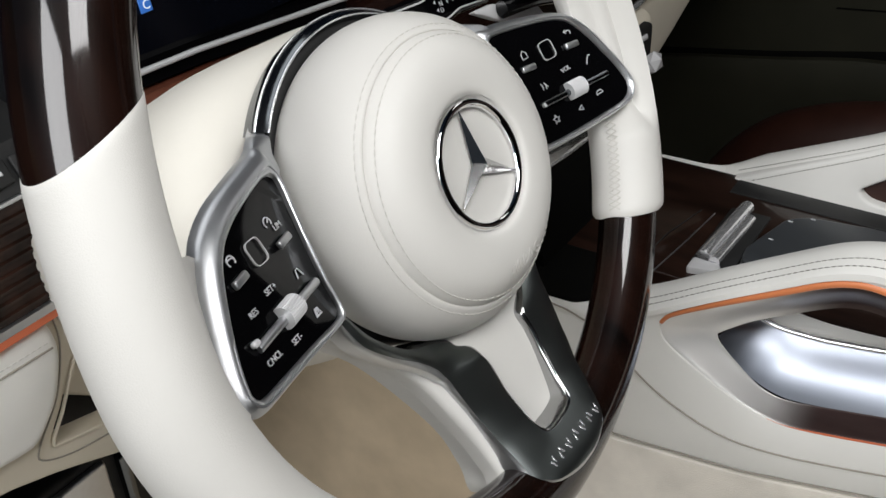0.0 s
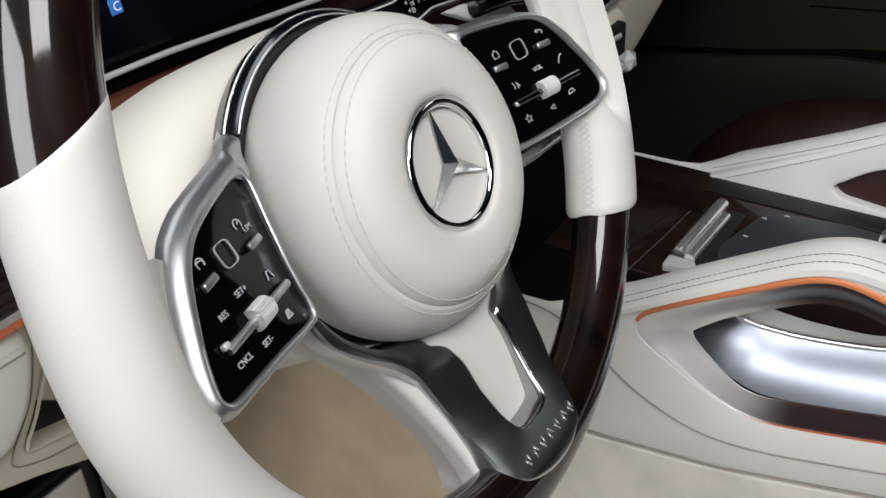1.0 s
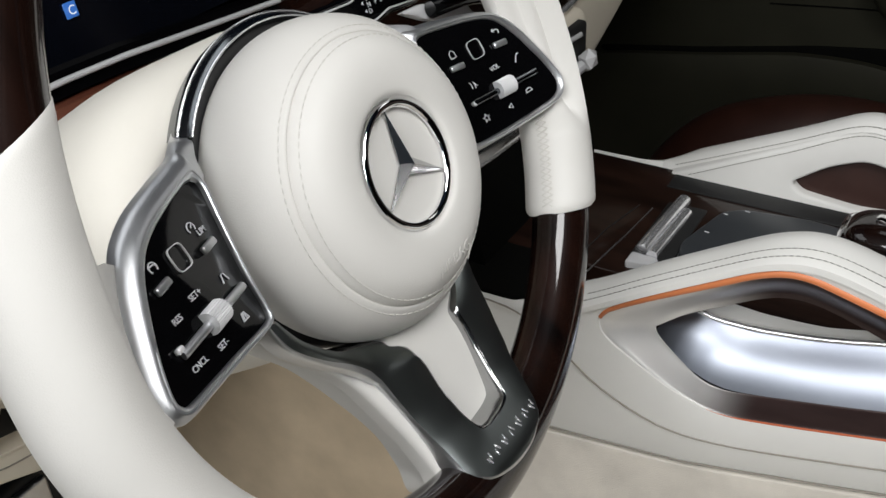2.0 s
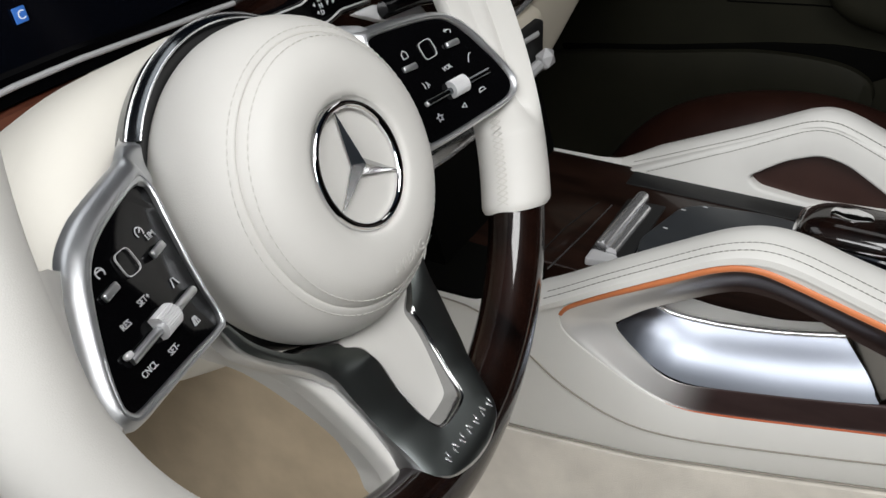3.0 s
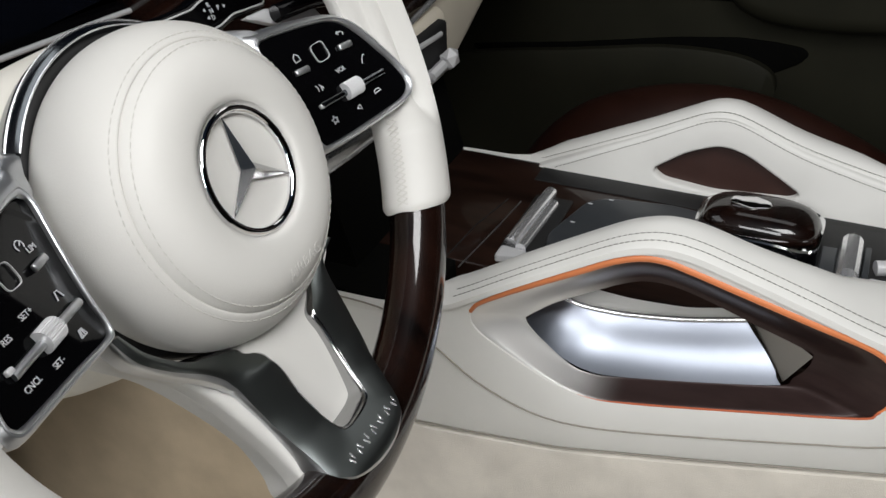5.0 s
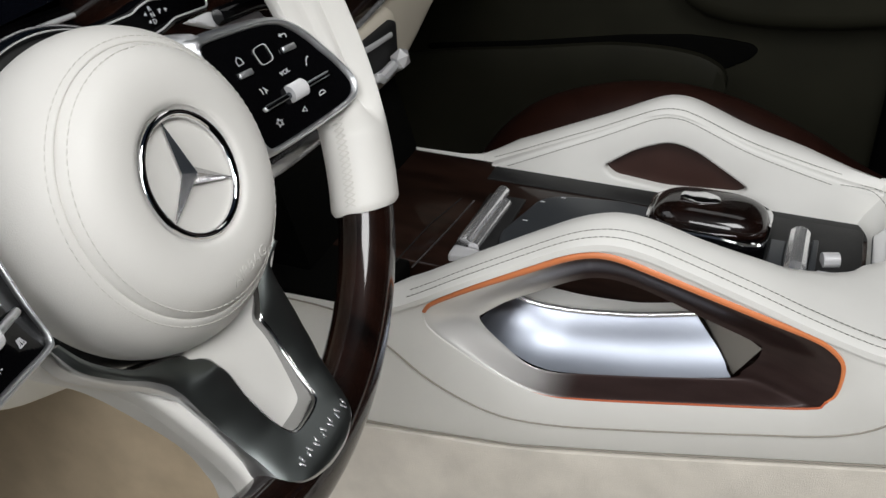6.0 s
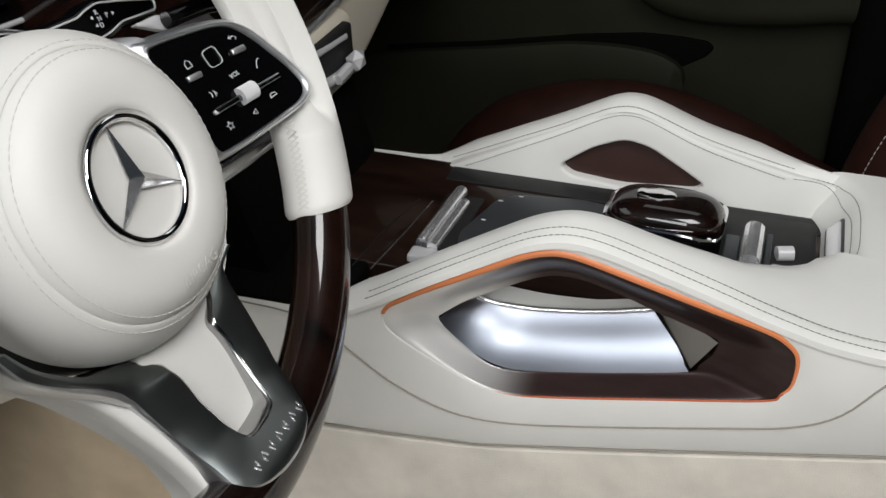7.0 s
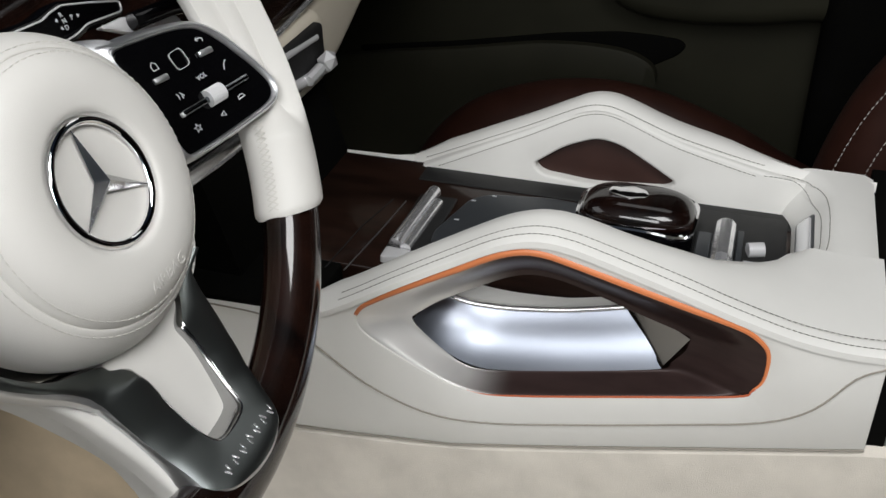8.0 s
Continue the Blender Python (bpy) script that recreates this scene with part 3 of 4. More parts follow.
def prong_rows():
    face, wall, bevel = [], [], []
    a = spline([(r[0][0], r[0][1], r[2]) for r in PRONG], 5, False)
    c = spline([(r[1][0], r[1][1], 0) for r in PRONG], 5, False)
    w5 = spline([(r[3], 0, 0) for r in PRONG], 5, False)
    for k, (p, q, wv) in enumerate(zip(a, c, w5)):
        w = wv.x
        d = c[min(k + 1, len(c) - 1)] - c[max(k - 1, 0)]
        d = Vector((d.x, d.y, 0)).normalized()
        m = q - p
        o = Vector((d.y, -d.x, 0))
        o = -o if o.dot(Vector((m.x, m.y, 0))) < 0 else o
        i1, i2 = p + m * 0.07, p + m * 0.93
        out = q + o * 0.0006
        face.append([spoke_n(i1.x, i1.y, i1.z)] + [spoke_n(p.x + m.x * g, p.y + m.y * g, p.z + m.z * g + 0.0009 * math.sin(math.pi * g)) for g in (0.2, 0.35, 0.5, 0.65, 0.8)] + [spoke_n(i2.x, i2.y, i2.z), spoke_n(out.x, out.y, q.z - 0.0007)])
        wall.append([spoke_n(i1.x, i1.y, i1.z), spoke_n(p.x + m.x * 0.03, p.y + m.y * 0.03, p.z - 0.0005), spoke_n(p.x, p.y, p.z - 0.0016), spoke_n(p.x - m.x * 0.02, p.y - m.y * 0.02, p.z - 0.0045), spoke_n(p.x - m.x * 0.02, p.y - m.y * 0.02, p.z - 0.018)])
        bevel.append([spoke_n(out.x, out.y, q.z - 0.0007)] + [spoke_n(q.x + o.x * w * g, q.y + o.y * w * g, q.z - h) for g, h in ((0.5, 0.0010), (0.9, 0.0020), (1.15, 0.0042), (1.2, 0.0130))])
    return face, wall, bevel


face, wall, bevel = prong_rows()
# edges take paler metals than the face, painting in the light they catch
spoke = part("lower_spoke", sheet(face), GUNMETAL, wheel, "dark satin metal split lower spoke")
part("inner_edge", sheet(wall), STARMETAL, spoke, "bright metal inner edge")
part("outer_edge", sheet(bevel), SATIN, spoke, "metal outer edge with its highlight painted in")
TOP_OUT = [(-0.0840, -0.0290, 0), (-0.0670, -0.0535, 0), (-0.0470, -0.0695, 0), (-0.0220, -0.0735, 0), (0.0220, -0.0735, 0), (0.0470, -0.0695, 0), (0.0670, -0.0535, 0), (0.0840, -0.0290, 0)]
FAR_OUT = [(0.088, -0.034, 0), (0.070, -0.047, 0), (0.050, -0.064, 0), (0.038, -0.085, 0), (0.028, -0.115, 0), (0.014, -0.140, 0), (0.004, -0.155, 0)]
NEAR_OUT = [(-0.0460, -0.150, 0), (-0.0475, -0.1340, 0), (-0.0490, -0.1180, 0), (-0.0530, -0.0980, 0), (-0.0580, -0.0790, 0), (-0.0670, -0.0620, 0), (-0.0815, -0.0450, 0), (-0.0880, -0.0330, 0)]
part("spoke_backing", slab(spline(FAR_OUT + NEAR_OUT + TOP_OUT, 5), [], lambda u, v, h: Vector((u, v, -0.0318 + (-0.075 - v) * 0.22 + h)), -0.012, 0, 0.004, 4), LEATHER, wheel, "cream leather spoke backing")
NEAR_LOW = [(-0.0440, -0.150, 0), (-0.0445, -0.1340, 0), (-0.0450, -0.1150, 0), (-0.0530, -0.0900, 0), (-0.0650, -0.0630, 0), (-0.0790, -0.0445, 0), (-0.0860, -0.0330, 0)]
part("spoke_shell", slab(spline([(u - 0.003, v, 0) for u, v, w in FAR_OUT] + NEAR_LOW + TOP_OUT, 5), [], lambda u, v, h: Vector((u, v, -0.0425 + (-0.075 - v) * 0.20 + h)), -0.016, 0, 0.005, 4), LEATHER, wheel, "cream leather rear shell of the spoke")
for i in range(7):
    u = -0.0318 + i * 0.0071
    for k in (-1, 1):
        part("lettering_bar", block(-0.0005, -0.0018, 0, 0.0005, 0.0018, 0.0003, 0.0001, 1), BRIGHT, spoke, m=Matrix.Translation(spoke_n(u + k * 0.0012 + 0.0010, -0.1388 + 0.0006 * k, 0.0011)) @ pose(0, 0, 0, -38, 0, (16 if i % 2 else -16) * k))

# cross stitches on the passenger-side grip
bm = bmesh.new()
for i in range(15):
    for sgn in (-1, 1):
        pts = []
        for q in (0, 1):
            a = -36 + i * 1.35 + q * 1.35
            phi = radians(174 + sgn * (q - 0.5) * 18)
            p, o, z = rim_at(a)
            pts.append(p + o * (0.0196 * math.cos(phi)) + z * (0.0203 * math.sin(phi)))
        sweep(pts, 0.00035, 5, bm=bm)
tagged(part("cross_stitching", bm, THREAD, wheel, "beige cross stitching"), kind="stuff")

# ---- steering column behind the wheel ----
column = thing("steering_column", "cream leather clad steering column cover", "steering column", WHEEL_M)
rows = []
for h, g in ((-0.068, 0.78), (-0.072, 0.88), (-0.082, 0.95), (-0.10, 0.98), (-0.14, 0.96), (-0.19, 0.86), (-0.24, 0.76), (-0.30, 0.70)):
    r = []
    for j in range(65):
        a = 2 * math.pi * j / 64
        c, s = math.cos(a), math.sin(a)
        r.append(Vector((math.copysign(abs(c) ** 0.75, c) * 0.108 * g, 0.004 + math.copysign(abs(s) ** 0.75, s) * 0.078 * g, h)))
    rows.append(r)
bm = sheet(rows)
bmesh.ops.remove_doubles(bm, verts=bm.verts, dist=1e-6)
bm.faces.new([v for v in bm.verts if abs(v.co.z + 0.068) < 1e-6][:64])
part("cover", bm, SHROUD, column)

# ---- selector stalk and paddle ----
stalk = thing("selector_stalk", "gloss black selector stalk with chrome outline", "stalk", WHEEL_M)
so = rounded([(0.03, 0.074, 0), (0.0751, 0.0700, 0), (0.1000, 0.0682, 0), (0.1185, 0.0705, 0), (0.1400, 0.0645, 0), (0.1660, 0.0560, 0), (0.1630, 0.0455, 0), (0.1298, 0.0485, 0), (0.1174, 0.0465, 0), (0.085, 0.046, 0), (0.03, 0.052, 0)], 0.004)
part("blade", slab(so, [], lambda a, b, h: Vector((a, b, -0.082 + h)), -0.014, 0, 0.004, 3), BLACK, stalk)
line = rounded([(0.0600, 0.0672, 0), (0.0751, 0.0666, 0), (0.1008, 0.0647, 0), (0.1080, 0.0663, 0), (0.1185, 0.0670, 0), (0.1384, 0.0616, 0), (0.1621, 0.0542, 0), (0.1599, 0.0486, 0), (0.1298, 0.0521, 0), (0.1174, 0.0501, 0), (0.0850, 0.0500, 0), (0.0600, 0.0520, 0)], 0.003)
part("outline_trim", sweep([Vector((p.x, p.y, -0.0815)) for p in line], 0.0006, 6, True), SILVER, stalk, "thin bright outline")
for ch, a, b in (("R", 0.1147, 0.0628), ("N", 0.1149, 0.0591), ("D", 0.1141, 0.0556), ("P", 0.1214, 0.0590)):
    words("printed_letter", ch, 0.0040, pose(a, b, -0.0815, 0, 0, 0), WHITE, stalk)
for a, b, spin in ((0.1098, 0.0612, 90), (0.1105, 0.0565, 90), (0.1262, 0.0586, 30)):
    part("printed_arrow", slab([(-0.0011, -0.0008), (0.0011, -0.0008), (0.0, 0.0011)], [], lambda p, q, h: Vector((p, q, h)), 0, 0.0003), WHITE, stalk, m=pose(a, b, -0.0817, 0, 0, spin), smooth=False)
paddle = thing("shift_paddle", "bright silver shift paddle behind the wheel", "shift paddle", WHEEL_M)
po = rounded([(0.1196, 0.0486, 0), (0.1393, 0.0476, 0), (0.1820, 0.0334, 0), (0.1865, 0.0256, 0), (0.1650, 0.0270, 0), (0.1378, 0.0385, 0)], 0.002)
part("blade", slab(po, [], lambda a, b, h: Vector((a, b, -0.066 + h)), -0.004, 0, 0.0015, 2), SILVER, paddle)
part("lever", sweep([Vector((0.1385, 0.0428, -0.061)), Vector((0.1420, 0.0424, -0.060)), Vector((0.1700, 0.0395, -0.060)), Vector((0.2010, 0.0325, -0.061))], 0.0052, 18), BLACK, paddle, "gloss black lever")

# ---- dashboard: one long body across the car ----
dash = thing("dashboard", "dashboard with black display, wood strip and cream leather", "dashboard")
Y0, Y1 = -0.46, 1.12


def droop(y):
    """How far the strips under the display rise or fall along the dashboard, fitted to the camera's view."""
    return interp([(-0.46, 0.0110), (0.05, 0.0105), (0.10, 0.0085), (0.16, 0.0035), (0.20, 0.0003), (0.25, -0.0035), (0.32, -0.0110), (0.45, -0.0150), (1.12, -0.0150)], y)


def across(profile, y0, y1, n=2, follow=0.0):
    """A section in x and z drawn out across the car, with closed ends; follow=1 lets it run with the strips' droop."""
    bm = bmesh.new()
    ys = [y0 + (y1 - y0) * i / (n - 1) for i in range(n)]
    rows = [[bm.verts.new((x, y, z + follow * droop(y))) for x, z in profile] for y in ys]
    for a, b in zip(rows, rows[1:]):
        for j in range(len(a)):
            bm.faces.new((a[j - 1], a[j], b[j], b[j - 1]))
    bm.faces.new(rows[0])
    bm.faces.new(rows[-1][::-1])
    return bm


part("display", across([(-0.345, 0.82), (-0.335, 0.825), (-0.300, 0.642), (-0.315, 0.640)], -0.22, 0.62), SCREEN, dash, "wide black glass display")
part("upper_body", across([(-0.80, 0.90), (-0.42, 0.90), (-0.348, 0.82), (-0.318, 0.640), (-0.34, 0.60), (-0.80, 0.60)], Y0, Y1), DARKTRIM, dash)
part("bezel", across([(-0.302, 0.640), (-0.294, 0.6395), (-0.288, 0.625), (-0.296, 0.622)], Y0, Y1, 60, 1.0), BLACK, dash)
part("chrome_strip", sweep([Vector((-0.289, y, 0.6345 + droop(y))) for y in np.linspace(Y0, Y1, 60)], 0.0022, 10), SILVER, dash, "slim bright metal strip")
part("wood_strip", across([(-0.300, 0.622), (-0.284, 0.6215), (-0.272, 0.598), (-0.300, 0.592)], -0.04, Y1, 60, 1.0), WOOD_DASH, dash, "red-brown glossy wood strip")
part("lower_body", across([(-0.80, 0.598), (-0.300, 0.598), (-0.262, 0.575), (-0.258, 0.54), (-0.275, 0.50), (-0.33, 0.47), (-0.80, 0.44)], Y0, Y1), DARKTRIM, dash)
part("display_icon", block(-0.0005, -0.0050, -0.0050, 0.0005, 0.0050, 0.0050, 0.0004, 1), BLUE, dash, "small blue icon", m=pose(-0.3055, 0.079, 0.6785, 0, -11, 0))
words("icon_letter", "C", 0.0085, pose(-0.3040, 0.079, 0.6785, 90, 0, 90) @ pose(0, 0, 0, -11, 0, 0), GLOW, dash)

arc = [Vector((-0.3052 - 0.19 * (0.032 + 0.05 - 0.05 * math.sin(radians(q))) - 0.001, 0.108 + 0.05 * math.cos(radians(q)), 0.674 + 0.05 - 0.05 * math.sin(radians(q)))) for q in range(20, 161, 5)]
part("gauge_ring", sweep(arc, 0.0005, 6), DIMBLUE, dash, "thin dim blue gauge ring")

# driver's outer end of the dashboard
endp = thing("driver_side_panel", "cream leather dash end with switches and slatted wood", "dash panel")
part("switch_bank", across([(-0.32, 0.668), (-0.262, 0.655), (-0.247, 0.632), (-0.32, 0.628)], -0.30, -0.042), MATT, endp, "black light switch bank")
for i in range(4):
    part("switch", block(-0.007, -0.009, 0, 0.007, 0.009, 0.003, 0.0012), MATT, endp, m=pose(-0.2535, -0.062 - i * 0.021, 0.643, 0, 57, 0))
    part("switch_mark", block(-0.0012, -0.004, 0.003, 0.0012, 0.004, 0.0034, 0.0001, 1), WHITE, endp, m=pose(-0.2535, -0.062 - i * 0.021, 0.643, 0, 57, 0))
part("chrome_line", sweep([Vector((-0.247, -0.30, 0.630)), Vector((-0.247, -0.045, 0.630))], 0.0016, 8), SATIN, endp)
part("wood_panel", across([(-0.30, 0.628), (-0.249, 0.628), (-0.243, 0.565), (-0.30, 0.560)], -0.30, -0.047), WOOD_CON, endp, "dark wood panel")
for i in range(8):
    part("slat_line", across([(-0.248 + i * 0.0007, 0.6215 - i * 0.0072), (-0.2464 + i * 0.0007, 0.6208 - i * 0.0072), (-0.2464 + i * 0.0007, 0.6190 - i * 0.0072), (-0.248 + i * 0.0007, 0.6185 - i * 0.0072)], -0.30, -0.047), WOOD_CON, endp)
part("metal_edge", across([(-0.252, 0.5645), (-0.2405, 0.5645), (-0.2395, 0.560), (-0.252, 0.560)], -0.30, -0.047), SATIN, endp)
part("amber_strip", across([(-0.252, 0.5595), (-0.2400, 0.5595), (-0.2400, 0.5545), (-0.252, 0.5545)], -0.30, -0.055), ORANGE_DIM, endp, "glowing amber light strip")
po = rounded([(-0.30, 0.5515, 0), (-0.0815, 0.5515, 0), (-0.0785, 0.527, 0), (-0.0895, 0.4970, 0), (-0.1110, 0.4740, 0), (-0.1400, 0.478, 0), (-0.30, 0.500, 0)], 0.010)
part("leather_panel", slab([(p.x, p.y) for p in po], [], lambda a, b, h: Vector((-0.262 + h, a, b)), -0.02, 0.017, 0.007, 4), LEATHER_CON, endp, "cream leather panel")
part("seam", sweep([Vector((-0.2446, -0.30, 0.540)), Vector((-0.2446, -0.12, 0.5352)), Vector((-0.2448, -0.0850, 0.5338))], 0.0007, 6), SEAM, endp)
tagged(part("stitching", dashes([Vector((-0.2446, -0.30, 0.5445)), Vector((-0.2446, -0.12, 0.5397)), Vector((-0.2448, -0.0850, 0.5385))], 0.003, 0.0012, 0.0004), THREAD, endp), kind="stuff")
knee = thing("knee_panel", "beige lower dash panel with black block for recess shade", "knee panel")
KN_OUT = [(-0.30, 0.5505, 0), (-0.066, 0.5505, 0), (-0.040, 0.520, 0), (0.00, 0.470, 0), (0.03, 0.395, 0), (-0.052, 0.4190, 0), (-0.098, 0.4400, 0), (-0.138, 0.455, 0), (-0.30, 0.47, 0)]
KN_HOLE = rounded([(-0.0689, 0.5141, 0), (-0.0394, 0.4878, 0), (-0.0499, 0.4499, 0), (-0.0998, 0.4635, 0), (-0.0981, 0.4690, 0), (-0.0876, 0.4828, 0)], 0.005)
part("panel", slab([(p.x, p.y) for p in rounded(KN_OUT, 0.012)], [[(p.x, p.y) for p in KN_HOLE]], lambda a, b, h: Vector((-0.2625 + h, a, b)), -0.006, 0.010, 0.004, 3), TAN, knee, "beige trim panel")
# black backing block paints the shade inside the opening
part("recess", block(-0.33, -0.11, 0.43, -0.285, -0.015, 0.53, 0.004), MATT, knee, "black block for recess shade")
part("recess_face", slab(rounded([(-0.0890, 0.4915, 0), (-0.0580, 0.4665, 0), (-0.0300, 0.4600, 0), (-0.0250, 0.5050, 0), (-0.0700, 0.5300, 0)], 0.004), [], lambda a, b, h: Vector((-0.284 + h, a, b)), 0, 0.020, 0.003, 3), TAN, knee, "beige inner face of the recess")
part("recess_rim", sweep([Vector((-0.2522, p.x, p.y)) for p in KN_HOLE], 0.0012, 8, True), TAN, knee)
part("trim_seam", sweep(spline([(-0.2520, -0.0760, 0.548), (-0.2520, -0.0763, 0.527), (-0.2520, -0.0879, 0.4958), (-0.2520, -0.1081, 0.4704), (-0.2520, -0.1094, 0.4597), (-0.2520, -0.089, 0.4496), (-0.2520, -0.0588, 0.4435)], 6, False), 0.0006, 6), SEAM, knee)

# ---- centre vents with the chrome knob ----
vent = thing("centre_vent", "dark air vent with chrome bars and faceted knob", "air vent")
part("housing", block(-0.19, 0.34, 0.512, -0.118, 0.482, 0.582, 0.014, 5), TAN, vent, "cream vent surround")
part("mouth", block(-0.150, 0.385, 0.530, -0.112, 0.462, 0.575, 0.004), MATT, vent)
part("bar", sweep([Vector((-0.113, 0.384, 0.5418)), Vector((-0.113, 0.4052, 0.5392)), Vector((-0.113, 0.4646, 0.5323))], 0.0056, 14), SILVER, vent, "chrome bar")
part("bar", sweep([Vector((-0.113, 0.384, 0.5716)), Vector((-0.113, 0.4466, 0.5661))], 0.0030, 12), SILVER, vent, "chrome bar")
bm = bmesh.new()
bmesh.ops.create_icosphere(bm, subdivisions=1, radius=0.0112)
bmesh.ops.scale(bm, vec=(0.8, 1.25, 0.95), verts=bm.verts)
part("knob", bm, SILVER, vent, "faceted chrome knob", smooth=False, m=pose(-0.104, 0.4465, 0.5440))
part("knob_stem", sweep([Vector((-0.106, 0.410, 0.5405)), Vector((-0.104, 0.432, 0.5440))], 0.0052, 8), SILVER, vent, "chrome stem", smooth=False)
dashc = thing("centre_dash", "cream and dark centre dashboard section", "dashboard section")
wing = rounded([(0.30, 0.575, 0), (0.40, 0.582, 0), (0.50, 0.592, 0), (0.66, 0.606, 0), (0.66, 0.570, 0), (0.612, 0.545, 0), (0.560, 0.522, 0), (0.525, 0.508, 0), (0.48, 0.500, 0), (0.30, 0.495, 0)], 0.012)
part("leather_face", slab([(p.x, p.y) for p in wing], [], lambda p, q, h: Vector((-0.160 + h, p, q)), 0, 0.030, 0.016, 5), TAN, dashc, "cream leather face round the vent")
part("metal_strip", sweep([Vector((-0.127, 0.30, 0.573)), Vector((-0.127, 0.40, 0.5830)), Vector((-0.127, 0.50, 0.5935)), Vector((-0.130, 0.70, 0.613))], 0.0026, 10), BRIGHT, dashc, "chrome strip")
part("dark_band", across([(-0.30, 0.70), (-0.20, 0.675), (-0.140, 0.660), (-0.134, 0.640), (-0.134, 0.580), (-0.30, 0.57)], 0.26, Y1), WOOD, dashc, "glossy dark band")
part("lower_core", across([(-0.40, 0.60), (-0.155, 0.60), (-0.125, 0.515), (-0.105, 0.445), (-0.105, 0.0), (-0.40, 0.0)], 0.255, 0.475), DARKTRIM, dashc, "dark centre stack")

# ---- centre console ----
console = thing("centre_console", "cream leather centre console with twin grab handles", "console")
KN = 0.08


def near(x, z, off):
    """A place on the driver-side face of the console, off metres into it."""
    return Vector((x, 0.214 + KN * x + off, z))


# heights of the handle's shoulder along the car
SHOULDER = [(-0.30, 0.452), (-0.10, 0.446), (-0.05, 0.446), (-0.0123, 0.4567), (0.0406, 0.4880), (0.0800, 0.5110), (0.1100, 0.5275), (0.1300, 0.5345), (0.1450, 0.5360), (0.1600, 0.5340), (0.1800, 0.5280), (0.232, 0.5095), (0.270, 0.4950), (0.3066, 0.4830), (0.332, 0.4780), (0.350, 0.4763), (0.3685, 0.4763)]
sh = spline([(x, 0, z) for x, z in SHOULDER], 6, False)
SEAMLOW = spline([(-0.30, 0.452, 0), (-0.10, 0.448, 0), (-0.045, 0.438, 0), (-0.0182, 0.4173, 0), (0.0153, 0.390, 0), (0.0587, 0.3705, 0), (0.1023, 0.3680, 0), (0.1655, 0.378, 0), (0.25, 0.395, 0), (0.3004, 0.4068, 0), (0.3300, 0.4240, 0), (0.3520, 0.4550, 0), (0.3685, 0.466, 0)], 4, False)
POCKET = spline([(0.0103, 0.4517, 0), (0.0128, 0.4590, 0), (0.0208, 0.4665, 0), (0.0484, 0.4836, 0), (0.0884, 0.5060, 0), (0.1112, 0.5185, 0), (0.1290, 0.5245, 0), (0.1446, 0.5246, 0), (0.1633, 0.5196, 0), (0.2005, 0.5078, 0), (0.2374, 0.4962, 0), (0.2739, 0.4848, 0), (0.2890, 0.4755, 0), (0.2959, 0.4640, 0), (0.2957, 0.4431, 0), (0.2896, 0.4328, 0), (0.2790, 0.4256, 0), (0.2103, 0.4127, 0), (0.1314, 0.3989, 0), (0.0981, 0.3965, 0), (0.0682, 0.4060, 0), (0.0300, 0.4283, 0), (0.0141, 0.4410, 0)], 5)
FLOORSEAM = [(-0.75, 0.330), (-0.04, 0.3355), (0.08, 0.3417), (0.1665, 0.3566), (0.379, 0.3969), (0.75, 0.43)]
outline = [(p.x, p.z - 0.004) for p in sh] + [(x, interp(FLOORSEAM, x)) for x in (0.3685, 0.33, 0.28, 0.23, 0.18, 0.13, 0.08, 0.0, -0.1, -0.2, -0.3)]
side = part("side_panel", slab(outline, [[(p.x, p.y) for p in POCKET]], lambda a, b, h: near(a, b, -h), -0.003, 0.0, 0.0008, 2), LEATHER_CON, console, "cream leather side panel")
# padded top of the handle
rows = []
for p in sh:
    x, z = p.x, p.z
    g = min(1.0, max(0.0, (z - 0.44) / 0.03))
    sec = [(-0.0012, -0.0060), (-0.0005, -0.0015), (0.004, 0.0008), (0.012, 0.0024), (0.022, 0.0045), (0.034, 0.0035), (0.044, -0.003), (0.050, -0.013), (0.052, -0.030), (0.052, -0.05)]
    row = []
    for o, d in sec:
        k = max(0.0, min(1.0, (x - 0.285) / 0.035)) if o > 0.03 else (max(0.0, min(1.0, (x - 0.22) / 0.14)) if o > 0.01 else 0.0)
        k = k * k * (3 - 2 * k)
        zz = z + d * (1 - k) + 0.0015 * k
        o *= (0.10 + 0.90 * max(0.0, min(1.0, (x + 0.055) / 0.040))) * (1 if o < 0.02 else interp([(0.19, 1.0), (0.21, 1.06), (0.25, 1.26), (0.28, 1.70), (0.302, 2.15), (0.33, 2.2)], x))
        row.append(near(x, max(zz, 0.436) if o > 0.03 else zz, o))
    rows.append(row)
part("handle_top", sheet(rows), LEATHER_CON, console, "padded leather handle")
for o, d in ((0.0128, 0.0028), (0.0052, 0.0014)):
    tagged(part("stitching", dashes([near(p.x, p.z + d, o) for p in sh if p.x > -0.012], 0.0034, 0.0007, 0.00037), THREAD_DARK, console, "dark decorative stitching"), kind="stuff")
part("seam", sweep([near(p.x, p.y, -0.0004) for p in SEAMLOW], 0.0007, 6), SEAM, console)
part("seam", sweep([near(x, interp(FLOORSEAM, x) - 0.0008, -0.0002) for x in np.linspace(-0.3, 0.3685, 40)], 0.0008, 6), SEAM, console)

